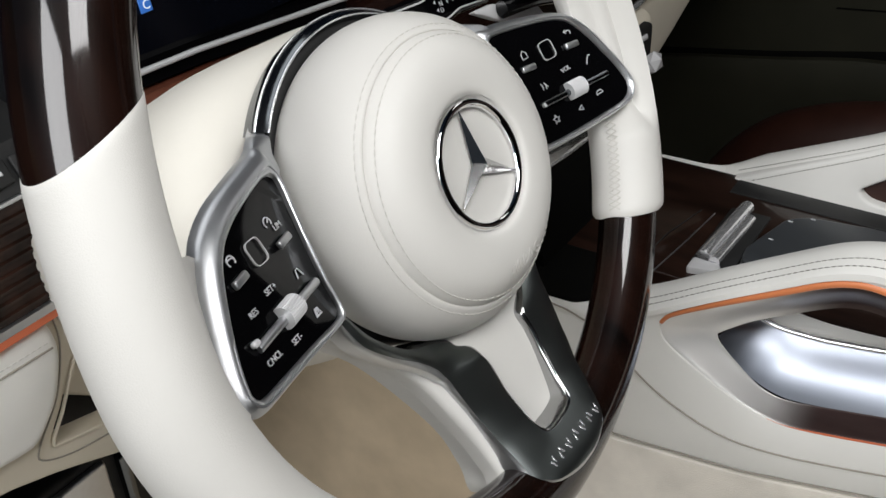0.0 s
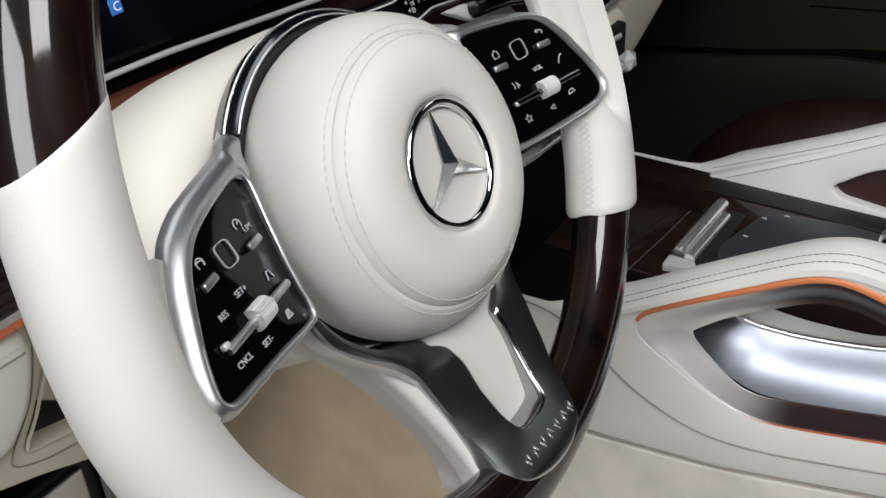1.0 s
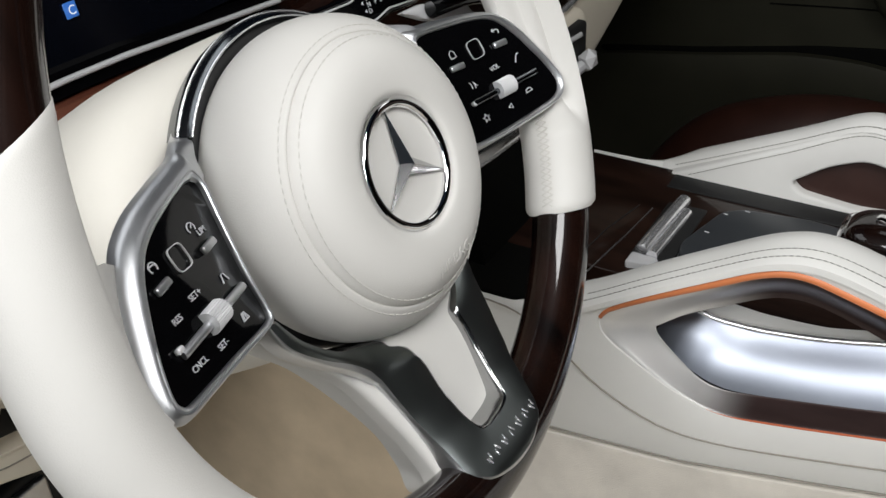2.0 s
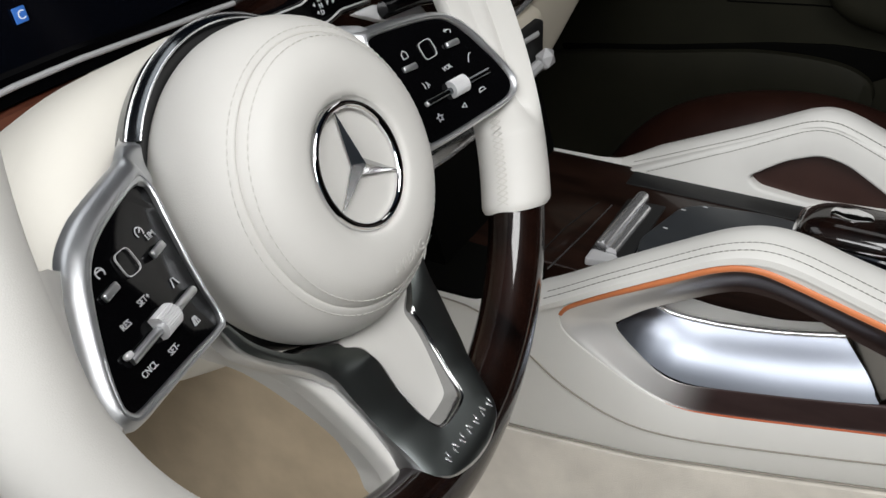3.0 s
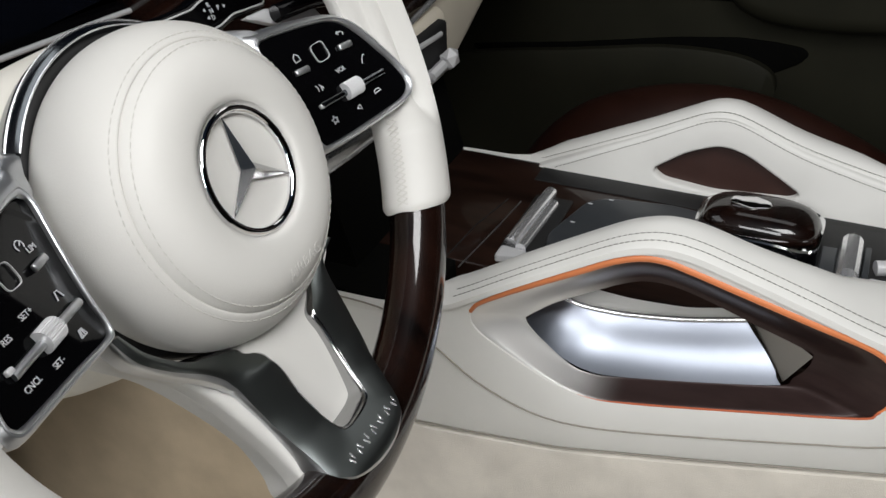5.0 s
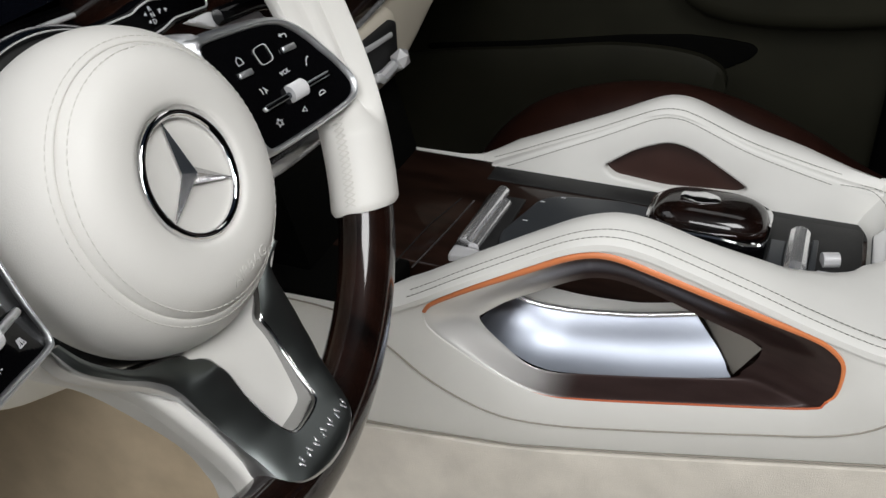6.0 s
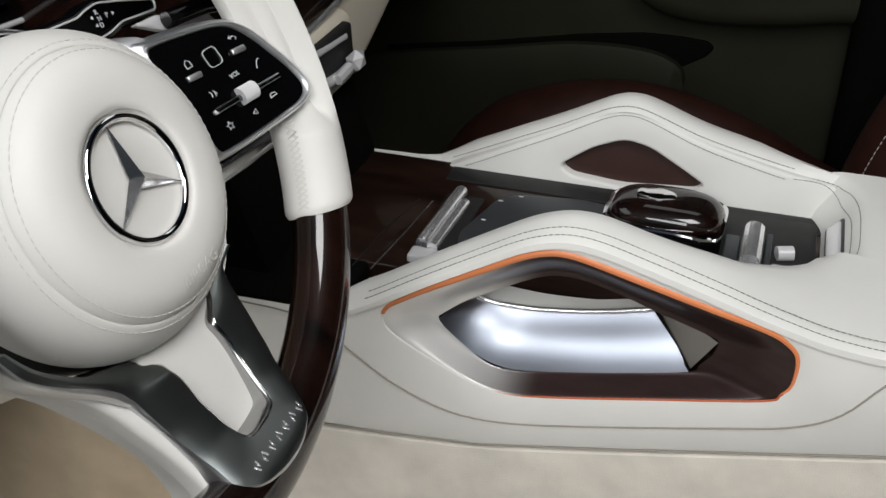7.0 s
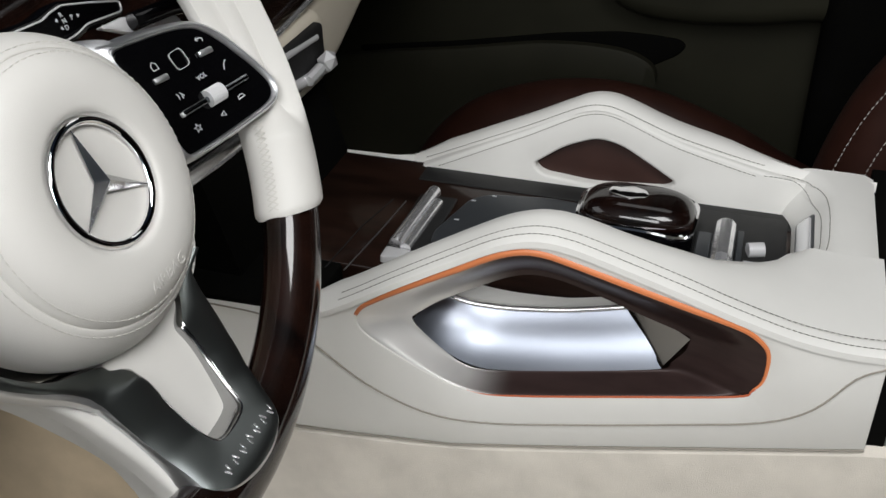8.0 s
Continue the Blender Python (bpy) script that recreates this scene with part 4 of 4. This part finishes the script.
# light strip round the pocket, lining and scoop
k0 = min(range(len(POCKET)), key=lambda i: POCKET[i].x)
loop = POCKET[k0:] + POCKET[:k0]
k1 = max(range(len(loop)), key=lambda i: loop[i].x) + 9
part("light_strip", sweep([near(p.x, p.y, 0.0012) for p in loop[2:k1]], lambda t: 0.0028 * min(1.0, 0.62 + t * 1.6, 0.30 + (1 - t) * 2.2), 10), ORANGE, console, "glowing amber light strip over pocket")
part("light_strip", sweep([near(p.x, p.y, 0.0006) for p in loop[k1 - 2:] if p.x > 0.09], lambda t: 0.0008 * min(1.0, 0.15 + (1 - t) * 3), 8), ORANGE_DIM, console, "dim amber light strip under pocket")
INNER = spline([(0.0449, 0.4418, 0), (0.0470, 0.4445, 0), (0.0520, 0.4490, 0), (0.0680, 0.4615, 0), (0.0960, 0.4775, 0), (0.1120, 0.4862, 0), (0.1259, 0.4914, 0), (0.1400, 0.4925, 0), (0.1560, 0.4895, 0), (0.1800, 0.4812, 0), (0.2006, 0.4727, 0), (0.2250, 0.4635, 0), (0.2385, 0.4580, 0), (0.2440, 0.4545, 0), (0.2419, 0.4431, 0), (0.2340, 0.4320, 0), (0.2271, 0.4242, 0), (0.1800, 0.4140, 0), (0.1250, 0.4045, 0), (0.0980, 0.4010, 0), (0.0800, 0.4060, 0), (0.0600, 0.4225, 0), (0.0480, 0.4350, 0)], 5)


def loft(A, B, fa, fb, keep, steps=8):
    bm = bmesh.new()
    n = len(A)
    grid = []
    for k in range(steps + 1):
        s = k / steps
        q = s * s * (3 - 2 * s)
        grid.append([bm.verts.new(fa(A[i]).lerp(fb(B[i]), s) + Vector((0, (q - s) * 0.022, 0))) for i in range(n)])
    for k in range(steps):
        for i in range(n):
            if keep((A[i].x + A[i - 1].x) / 2):
                bm.faces.new((grid[k][i - 1], grid[k][i], grid[k + 1][i], grid[k + 1][i - 1]))
    for v in [v for v in bm.verts if not v.link_faces]:
        bm.verts.remove(v)
    return bm


fa, fb = (lambda p: near(p.x, p.y, 0.0015)), (lambda p: near(p.x, p.y, 0.022))
part("pocket_lining", loft(POCKET, INNER, fa, fb, lambda x: True, 12), LINING, console, "brown lining with a pale reflection painted in at the nose")
# scoop
LOWE = spline([(0.0455, 0.4405, 0), (0.0500, 0.4320, 0), (0.0590, 0.4210, 0), (0.0720, 0.4115, 0), (0.0900, 0.4035, 0), (0.1120, 0.4025, 0), (0.1700, 0.4115, 0), (0.2275, 0.4230, 0)], 10, False)
UPE = spline([(0.0610, 0.4475, 0), (0.0660, 0.4450, 0), (0.0720, 0.4425, 0), (0.0800, 0.4408, 0), (0.0920, 0.4400, 0), (0.1150, 0.4403, 0), (0.1550, 0.4450, 0), (0.1965, 0.4540, 0)], 10, False)

rows = []
for k in range(13):
    s = k / 12
    q = s + 0.22 * math.sin(math.pi * s) * (1 - s)
    rows.append([near(a.x + (b.x - a.x) * s, a.y + (b.y - a.y) * q, 0.0225 + 0.026 * s) for a, b in zip(LOWE, UPE)])
scoop = part("scoop", sheet(rows), BRUSHED, console, "brushed aluminium scoop")
rows = [[near(0.2265, 0.4250, 0.0225), near(0.2285, 0.4275, 0.0223), near(0.2440, 0.4535, 0.0220)], [near(0.1965, 0.4540, 0.0485), near(0.200, 0.456, 0.0475), near(0.2060, 0.4690, 0.036)]]
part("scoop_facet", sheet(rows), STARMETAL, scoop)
part("scoop_lip", sweep([near(p.x, p.y + 0.0012, 0.0488) for p in UPE], 0.0021, 12), BRIGHT, scoop, "bright rolled lip")
rows = [[near(p.x, p.y - 0.001, 0.0505) for p in UPE], [near(p.x + 0.002, p.y + 0.0005 + max(0, 0.15 - p.x) * 0.09, 0.0660) for p in UPE], [near(p.x + 0.002, 0.436, 0.0690) for p in UPE]]
part("inner_sill", sheet(rows), LEATHER_CON, console, "cream leather inner sill")

# lower carpeted side; its front stretch has warm bounce light painted into the colour
for x0, x1, material, note in ((-0.13, 0.75, CARPET, "pale beige carpeted lower side"), (-0.80, -0.13, FOOT, "carpet with warm bounce light painted in")):
    rows = []
    for x in np.linspace(x0, x1, 24):
        zt = interp(FLOORSEAM, x) - 0.001
        rows.append([near(x, zt, 0.006), near(x, zt - 0.004, -0.0015), near(x, zt - 0.03, -0.006), near(x, 0.2, -0.010), near(x, 0.08, -0.02), near(x, 0.02, -0.06)])
    part("carpet_side", sheet(rows), material, console, note)

# deck, far handle and end wall
deck = part("deck", block(-0.14, 0.294, 0.36, 0.318, 0.475, 0.440, 0.002), WOOD_CON, console, "dark grained wood console top")
part("dark_strip", block(-0.020, 0.441, 0.4390, 0.312, 0.4655, 0.4412, 0.0006), MATT, console, "matt black strip beside the leather")
# cover joints; the bright one also paints the wood's streaked reflections
for k in range(2):
    part("cover_joint", sweep([Vector((-0.045 + k * 0.016, 0.285, 0.4402)), Vector((-0.040 + k * 0.018, 0.35, 0.4402)), Vector((-0.030 + k * 0.012, 0.40, 0.4402))], 0.0006, 6), SATIN if k else MATT, console)
part("front_cover", block(-0.30, 0.226, 0.36, -0.035, 0.30, 0.4395, 0.002), DARKTRIM, console, "dark front cover")
FAR = [(-0.30, 0.436), (-0.06, 0.440), (-0.036, 0.442), (-0.003, 0.4565), (0.036, 0.4750), (0.075, 0.4935), (0.106, 0.5095), (0.122, 0.5170), (0.137, 0.5200), (0.155, 0.5170), (0.200, 0.5000), (0.243, 0.4890), (0.281, 0.4810), (0.319, 0.4760), (0.345, 0.4750), (0.3685, 0.4750)]
fs = spline([(x, 0, z) for x, z in FAR], 6, False)
rows = []
for p in fs:
    base = 0.434
    w = (0.012 + 0.042 * max(0.0, min(1.0, (p.x + 0.055) / 0.045))) * (1 - 0.82 * interp([(0.23, 0), (0.25, 0.06), (0.29, 0.55), (0.32, 0.93), (0.34, 1)], p.x))
    y0 = 0.4765
    rows.append([Vector((p.x, y0 + w, base - 0.12)), Vector((p.x, y0 + w, max(base, p.z - 0.030))), Vector((p.x, y0 + w * 0.93, p.z - 0.016)), Vector((p.x, y0 + w * 0.75, p.z - 0.007)), Vector((p.x, y0 + w * 0.53, p.z - 0.0015)), Vector((p.x, y0 + w * 0.28, p.z + 0.0005)), Vector((p.x, y0 + w * 0.10, p.z - 0.0025)), Vector((p.x, y0, p.z - 0.0075))])
part("handle_top", sheet(rows), LEATHER_CON, console, "padded leather handle")
FARHOLE = rounded([(0.0800, 0.4560, 0), (0.1080, 0.4760, 0), (0.1360, 0.4870, 0), (0.1580, 0.4830, 0), (0.1850, 0.4685, 0), (0.2080, 0.4555, 0), (0.2000, 0.4490, 0), (0.1360, 0.4440, 0), (0.0900, 0.4480, 0)], 0.010, 5)
fo = [(p.x, p.z - 0.006) for p in fs if p.x < 0.33] + [(0.33, 0.432), (-0.30, 0.430)]


def farwall(a, b, h):
    return Vector((a, 0.466 + 0.010 * (b - 0.442) / 0.06 - h, b))


part("inner_panel", slab(fo, [[(p.x, p.y) for p in FARHOLE]], farwall, -0.012, 0.0, 0.003, 3), LEATHER_CON, console, "cream leather inner panel")
part("handle_lining", slab([(p.x * 1.0, p.y) for p in FARHOLE], [], lambda a, b, h: farwall(a, b, h), -0.016, -0.010), BROWN, console, "brown leather handle lining", smooth=False)
tagged(part("stitching", dashes([Vector((p.x, 0.4796, p.z - 0.0033)) for p in fs if -0.03 < p.x < 0.281], 0.0034, 0.0007, 0.00037), THREAD_DARK, console), kind="stuff")
tagged(part("stitching", dashes([farwall(p.x, p.z - 0.0108, 0.0003) for p in fs if -0.01 < p.x < 0.279], 0.0034, 0.0007, 0.00037), THREAD_DARK, console), kind="stuff")
# rear: the tray's end wall and the flat leather behind it
END = [(0.0, 0.430), (0.002, 0.442), (0.006, 0.450), (0.014, 0.461), (0.021, 0.4700), (0.025, 0.4740), (0.030, 0.4766), (0.036, 0.4777)]


def end_x(y):
    """Foot of the tray's end wall, rounded into the far side."""
    rnd = max(0.0, abs((y - 0.37) / 0.12) - 0.55) / 0.45
    return 0.306 - 0.030 * rnd ** 2


rows = []
for y in np.linspace(0.286, 0.486, 49):
    xb = end_x(y)
    rows.append([Vector((xb + d, y, z)) for d, z in END] + [Vector((max(0.345, xb + 0.042), y, 0.4778)), Vector((0.358, y, 0.4775)), Vector((0.3660, y, 0.4740)), Vector((0.3680, y, 0.4660)), Vector((0.3685, y, 0.38))])
part("rear_leather", sheet(rows), LEATHER_CON, console, "cream leather rear of tray")
for path in ([(0.281, 0.4772), (0.3028, 0.4745), (0.3195, 0.4650), (0.3285, 0.4480), (0.3315, 0.425), (0.3318, 0.400), (0.3305, 0.372), (0.3245, 0.345)], [(0.279, 0.4712), (0.298, 0.4705), (0.312, 0.4625), (0.3205, 0.4480), (0.3255, 0.425), (0.3262, 0.400), (0.325, 0.372), (0.320, 0.352)]):
    pts = [Vector((p.x, p.y, max(interp(END, p.x - end_x(p.y)), 0.4722 - max(0.0, 0.468 - p.y) * 0.55) + 0.0005)) for p in spline([(x, y, 0) for x, y in path], 8, False)]
    tagged(part("stitching", dashes(pts, 0.0034, 0.0007, 0.00037), THREAD_DARK, console), kind="stuff")
# near-black filler block stands in for the shade between console and armrest
part("gap", block(0.3690, 0.250, 0.30, 0.381, 0.53, 0.462, 0.001), DARKTRIM, console, "black gap")
part("armrest_front", block(0.382, 0.248, 0.30, 0.60, 0.53, 0.478, 0.008), LEATHER_CON, console, "cream leather armrest front")

# ---- controls on the console ----
bar = thing("console_lever", "twin rounded chrome bar on the wood console", "lever")
part("bar", sweep([Vector((0.001, 0.323, 0.4470)), Vector((0.0012, 0.325, 0.4475)), Vector((0.0030, 0.365, 0.4475)), Vector((0.0052, 0.410, 0.4475)), Vector((0.0053, 0.412, 0.4470))], 0.0058, 24), BRIGHT, bar)
part("bar", sweep([Vector((0.0108, 0.320, 0.4462)), Vector((0.0122, 0.355, 0.4462)), Vector((0.0138, 0.396, 0.4462))], 0.0046, 20), BRIGHT, bar)
part("end_cap", slab(rounded([(-0.006, 0.303, 0), (0.018, 0.309, 0), (0.018, 0.319, 0), (-0.006, 0.321, 0)], 0.004), [], lambda p, q, h: Vector((p, q, 0.4402 + h)), 0, 0.006, 0.002, 2), SILVER, bar)
part("bed", block(-0.008, 0.318, 0.4398, 0.026, 0.414, 0.4425, 0.001), MATT, bar)
pad = thing("touchpad", "dark grey touchpad with bright edge", "touchpad")
pd = rounded([(0.026, 0.345, 0), (0.0405, 0.405, 0), (0.056, 0.4165, 0), (0.107, 0.4245, 0), (0.140, 0.4215, 0), (0.146, 0.330, 0), (0.030, 0.325, 0)], 0.008)
part("body", slab(pd, [], lambda a, b, h: Vector((a, b, 0.4402 + h)), 0, 0.011, 0.003, 3), GREYPAD, pad)
part("edge", sweep([Vector((p.x, p.y, 0.4415)) for p in pd], 0.0011, 6, True), SATIN, pad)
for a, b in ((0.045, 0.400), (0.060, 0.412), (0.040, 0.366)):
    part("mark", block(-0.002, -0.0008, 0, 0.002, 0.0008, 0.0004, 0.0001, 1), WHITE, pad, m=pose(a, b, 0.4512))
rest = thing("palm_rest", "glossy dark brown palm rest with chrome emblem", "palm rest")
rows = []
for k in range(13):
    ph = (math.pi / 2) * k / 12
    r = []
    for j in range(49):
        a = 2 * math.pi * j / 48
        c, s = math.cos(a), math.sin(a)
        q = math.cos(ph) ** 0.55
        r.append(Vector((0.183 + math.copysign(abs(c) ** 0.66, c) * 0.0475 * q, 0.421 + math.copysign(abs(s) ** 0.6, s) * 0.030 * q, 0.4515 + 0.0165 * math.sin(ph))))
    rows.append(r)
bm = sheet(rows)
bmesh.ops.remove_doubles(bm, verts=bm.verts, dist=1e-5)
part("dome", bm, WOOD, rest)
part("base", slab(rounded([(0.136, 0.350, 0), (0.232, 0.350, 0), (0.232, 0.450, 0), (0.136, 0.450, 0)], 0.02), [], lambda a, b, h: Vector((a, b, 0.4402 + h)), 0, 0.0105, 0.002, 2), BLACK, rest)
part("trim", sweep([Vector((p.x, p.y, 0.4520)) for p in rounded([(0.1345, 0.3885, 0), (0.1900, 0.3905, 0), (0.2300, 0.3840, 0), (0.2315, 0.4505, 0), (0.1345, 0.4505, 0)], 0.02)], 0.0024, 8, True), CHROME, rest, "chrome trim line")
part("emblem", slab(rounded([(-0.012, -0.004, 0), (0.0, -0.008, 0), (0.012, -0.003, 0), (0.010, 0.004, 0), (0.0, 0.007, 0), (-0.010, 0.004, 0)], 0.003), [], lambda a, b, h: Vector((a, b, h)), 0, 0.0012, 0.0005, 2), CHROME, rest, "small chrome emblem", m=pose(0.174, 0.422, 0.4674, 0, 3, 0) @ Matrix.Scale(1.45, 4))
panel = thing("rear_control_panel", "dark grey panel with chrome roller and silver key", "control panel")
part("plate", block(0.232, 0.33, 0.4402, 0.304, 0.452, 0.4440, 0.001), MATT, panel)
part("grey_tile", block(0.234, 0.335, 0.4436, 0.246, 0.412, 0.4462, 0.001), GREYPAD, panel, "dark grey tile")
part("roller", sweep([Vector((0.2555, 0.364, 0.4470)), Vector((0.2555, 0.367, 0.4495)), Vector((0.2555, 0.418, 0.4495)), Vector((0.2555, 0.421, 0.4470))], 0.0088, 12), BRIGHT, panel, "faceted silver roller", smooth=False)
part("roller_rail", block(0.2655, 0.345, 0.444, 0.2705, 0.418, 0.4485, 0.001), GREYPAD, panel)
part("key", sweep([Vector((0.2745, 0.390, 0.4480)), Vector((0.2865, 0.394, 0.4480))], 0.0062, 16), SILVER, panel, "silver key")
part("light_tile", block(0.272, 0.352, 0.4436, 0.3025, 0.378, 0.4462, 0.001), SILVER, panel, "pale silver tile")
sw = thing("switch_plate", "slim bright switch in the tray's end wall", "switch")
SW = pose(0.3165, 0.404, 0.4562, 0, 219.7, 0)
part("surround", slab(rounded([(-0.031, -0.0095, 0), (0.031, -0.0095, 0), (0.031, 0.0095, 0), (-0.031, 0.0095, 0)], 0.004), [], lambda p, q, h: Vector((h, p, q)), -0.001, 0.0015, 0.0006, 2), GREYPAD, sw, m=SW)
part("rocker", slab(rounded([(-0.027, -0.0070, 0), (0.027, -0.0070, 0), (0.027, 0.0070, 0), (-0.027, 0.0070, 0)], 0.003), [], lambda p, q, h: Vector((h, p, q)), 0.001, 0.0032, 0.001, 2), SILVER, sw, "bright silver rocker", m=SW)

# ---- floor and shell ----
tagged(part("floor", block(-1.0, -0.55, -0.04, 1.3, 1.25, 0.02), CARPET, smooth=False), "beige carpeted car floor", "floor", kind="structure")
tagged(part("bulkhead", block(-1.02, -0.60, -0.04, -0.82, 1.25, 0.95), DARKTRIM, smooth=False), "dark bulkhead under the dashboard", "wall", kind="structure")
# rear, left and roof panels are out of view, added to shut out stray light
tagged(part("rear_wall", block(1.3, -0.60, -0.04, 1.36, 1.25, 1.45), DARKTRIM, smooth=False), "dark rear of the cabin", "wall", kind="structure")
tagged(part("wall_left_rear", block(0.75, -0.66, -0.04, 1.36, -0.60, 1.50), DARKTRIM, smooth=False), "dark driver-side rear wall", "wall", kind="structure")
tagged(part("roof_rear", block(0.75, -0.60, 1.45, 1.36, 1.25, 1.50), DARKTRIM, smooth=False), "dark roof lining", "ceiling", kind="structure")
tagged(part("roof_side", block(-0.4, 0.42, 1.45, 0.75, 1.25, 1.50), DARKTRIM, smooth=False), "dark roof lining", "ceiling", kind="structure")
sill = thing("door_sill", "black and silver driver's door sill and side kick panel", "door sill")
part("kick_panel", block(-0.44, -0.20, 0.02, -0.405, 0.075, 0.285, 0.006), MATT, sill)
part("plate", block(-0.406, -0.10, 0.14, -0.398, 0.012, 0.278, 0.003), SATIN, sill, "brushed metal plate")
part("strip", block(-0.406, 0.024, 0.10, -0.396, 0.034, 0.272, 0.002), DARKCHROME, sill)

# ---- passenger side ----
door = thing("passenger_door", "dark olive leather passenger door panel", "door")
part("panel", block(-0.8, 1.10, 0.02, 0.95, 1.18, 0.80, 0.02), OLIVE, door)
MAP_TOP = [(-0.42, 0.262), (-0.30, 0.285), (-0.1854, 0.3020), (-0.0308, 0.3280), (0.06, 0.3330), (0.105, 0.3220), (0.122, 0.3000), (0.115, 0.275), (0.085, 0.24)]
mt = spline([(x, 0, z) for x, z in MAP_TOP], 6, False)
rows = []
for k, p in enumerate(mt):
    lip = 0.001 + 0.010 * max(0.0, min(1.0, (p.x + 0.06) / 0.16))
    dep = 0.018 * min(1.0, (len(mt) - 1 - k) / 8)
    rows.append([Vector((p.x, 1.095, p.z - lip)), Vector((p.x, 1.100 - dep, p.z - lip)), Vector((p.x, 1.096 - dep, p.z - lip - 0.006)), Vector((p.x - 0.01, 1.096 - dep, p.z - lip - 0.05)), Vector((p.x - 0.05, 1.10, min(p.z, 0.25) - 0.16))])
part("door_pocket", sheet(rows), OLIVE, door, "map pocket bulge")
# near-black sheet on the panel paints the shade in the pocket's opening
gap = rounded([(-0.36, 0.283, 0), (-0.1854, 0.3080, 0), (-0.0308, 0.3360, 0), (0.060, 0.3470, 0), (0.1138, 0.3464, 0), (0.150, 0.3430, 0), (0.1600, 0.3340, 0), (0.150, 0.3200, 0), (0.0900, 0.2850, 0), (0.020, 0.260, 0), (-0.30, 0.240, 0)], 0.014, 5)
part("pocket_shade", slab([(p.x, p.y) for p in gap], [], lambda p, q, h: Vector((p, 1.100 - h, q)), -0.01, 0.004, 0.003, 3), DARKTRIM, door, "near-black sheet for pocket shade")
part("panel_seam", sweep([Vector((-0.10, 1.0995, 0.388)), Vector((0.02, 1.0995, 0.398)), Vector((0.10, 1.0995, 0.402))], 0.0012, 6), DARKTRIM, door)
arm = spline([(0.030, 0.455, 0), (0.040, 0.425, 0), (0.0597, 0.402, 0), (0.1012, 0.386, 0), (0.1705, 0.3815, 0), (0.2551, 0.388, 0), (0.320, 0.398, 0), (0.45, 0.410, 0), (0.50, 0.44, 0), (0.45, 0.49, 0), (0.10, 0.49, 0)], 6)
part("armrest", slab([(p.x, p.y) for p in arm], [], lambda p, q, h: Vector((p, 1.105 - h, q)), -0.01, 0.065, 0.030, 7), OLIVE, door, "padded armrest")
part("pillar", block(0.335, 1.02, 0.02, 0.95, 1.10, 1.45, 0.03, 4), DARKTRIM, door, "dark pillar trim")
# unseen opaque band that shuts out light where the window would be
part("opaque_window_band", block(-0.7, 1.11, 0.80, 0.9, 1.16, 1.45, 0.01), DARKTRIM, door)
seat = thing("passenger_seat", "dark brown leather passenger seat with pale stitching", "car seat", pose(-0.012, 0, -0.004))


def bolster(y, z0, k=1.0):
    return spline([(-0.19, y, z0 - 0.20), (-0.150, y, z0 - 0.11), (-0.095, y, z0 - 0.045), (-0.015, y, z0 - 0.008), (0.07, y, z0 + 0.006), (0.15, y, z0 - 0.004), (0.244, y, z0 - 0.038), (0.31, y, z0 - 0.072), (0.40, y, z0 - 0.11)], 6, False)


for y in (0.70, 0.96):
    part("side_bolster", sweep(bolster(y, 0.272), lambda t: 0.052, 24), BROWN, seat)
rows = []
for y in np.linspace(0.70, 0.96, 11):
    rows.append([Vector((p.x, y, p.z + 0.03 + 0.006 * math.cos((y - 0.83) * 24))) for p in bolster(y, 0.255)])
part("cushion", sheet(rows), BROWN, seat)
part("base", block(-0.12, 0.66, 0.02, 0.46, 1.00, 0.16, 0.04), DARKTRIM, seat)
bk = spline([(0.391, 0.74, 0.20), (0.409, 0.74, 0.32), (0.432, 0.74, 0.41), (0.468, 0.74, 0.48), (0.525, 0.74, 0.60), (0.625, 0.74, 0.85)], 6, False)
part("back_bolster", sweep(bk, 0.066, 28), BROWN, seat)
for o in (0.053, 0.027):
    q = math.sqrt(0.066 ** 2 - o * o)
    line = []
    for k, p in enumerate(bk):
        d = (bk[min(k + 1, len(bk) - 1)] - bk[max(k - 1, 0)]).normalized()
        line.append(p + Vector((-d.z, 0, d.x)) * o + Vector((0, -q - 0.0003, 0)))
    tagged(part("stitching", dashes(line, 0.0042, 0.0024, 0.0006), THREAD, seat, "pale stitching"), kind="stuff")
part("backrest", slab(rounded([(0.74, 0.2, 0), (1.02, 0.2, 0), (1.00, 0.95, 0), (0.74, 0.95, 0)], 0.08), [], lambda a, b, h: Vector((0.36 + 0.28 * b - h, a, b)), -0.12, -0.02, 0.03, 4), BROWN, seat)
# piping along the seat cushion's near bolster
part("piping", sweep([p + Vector((0, -0.040, 0.0345)) for p in bolster(0.70, 0.272)], 0.0011, 6), BROWN, seat, "raised brown seam")
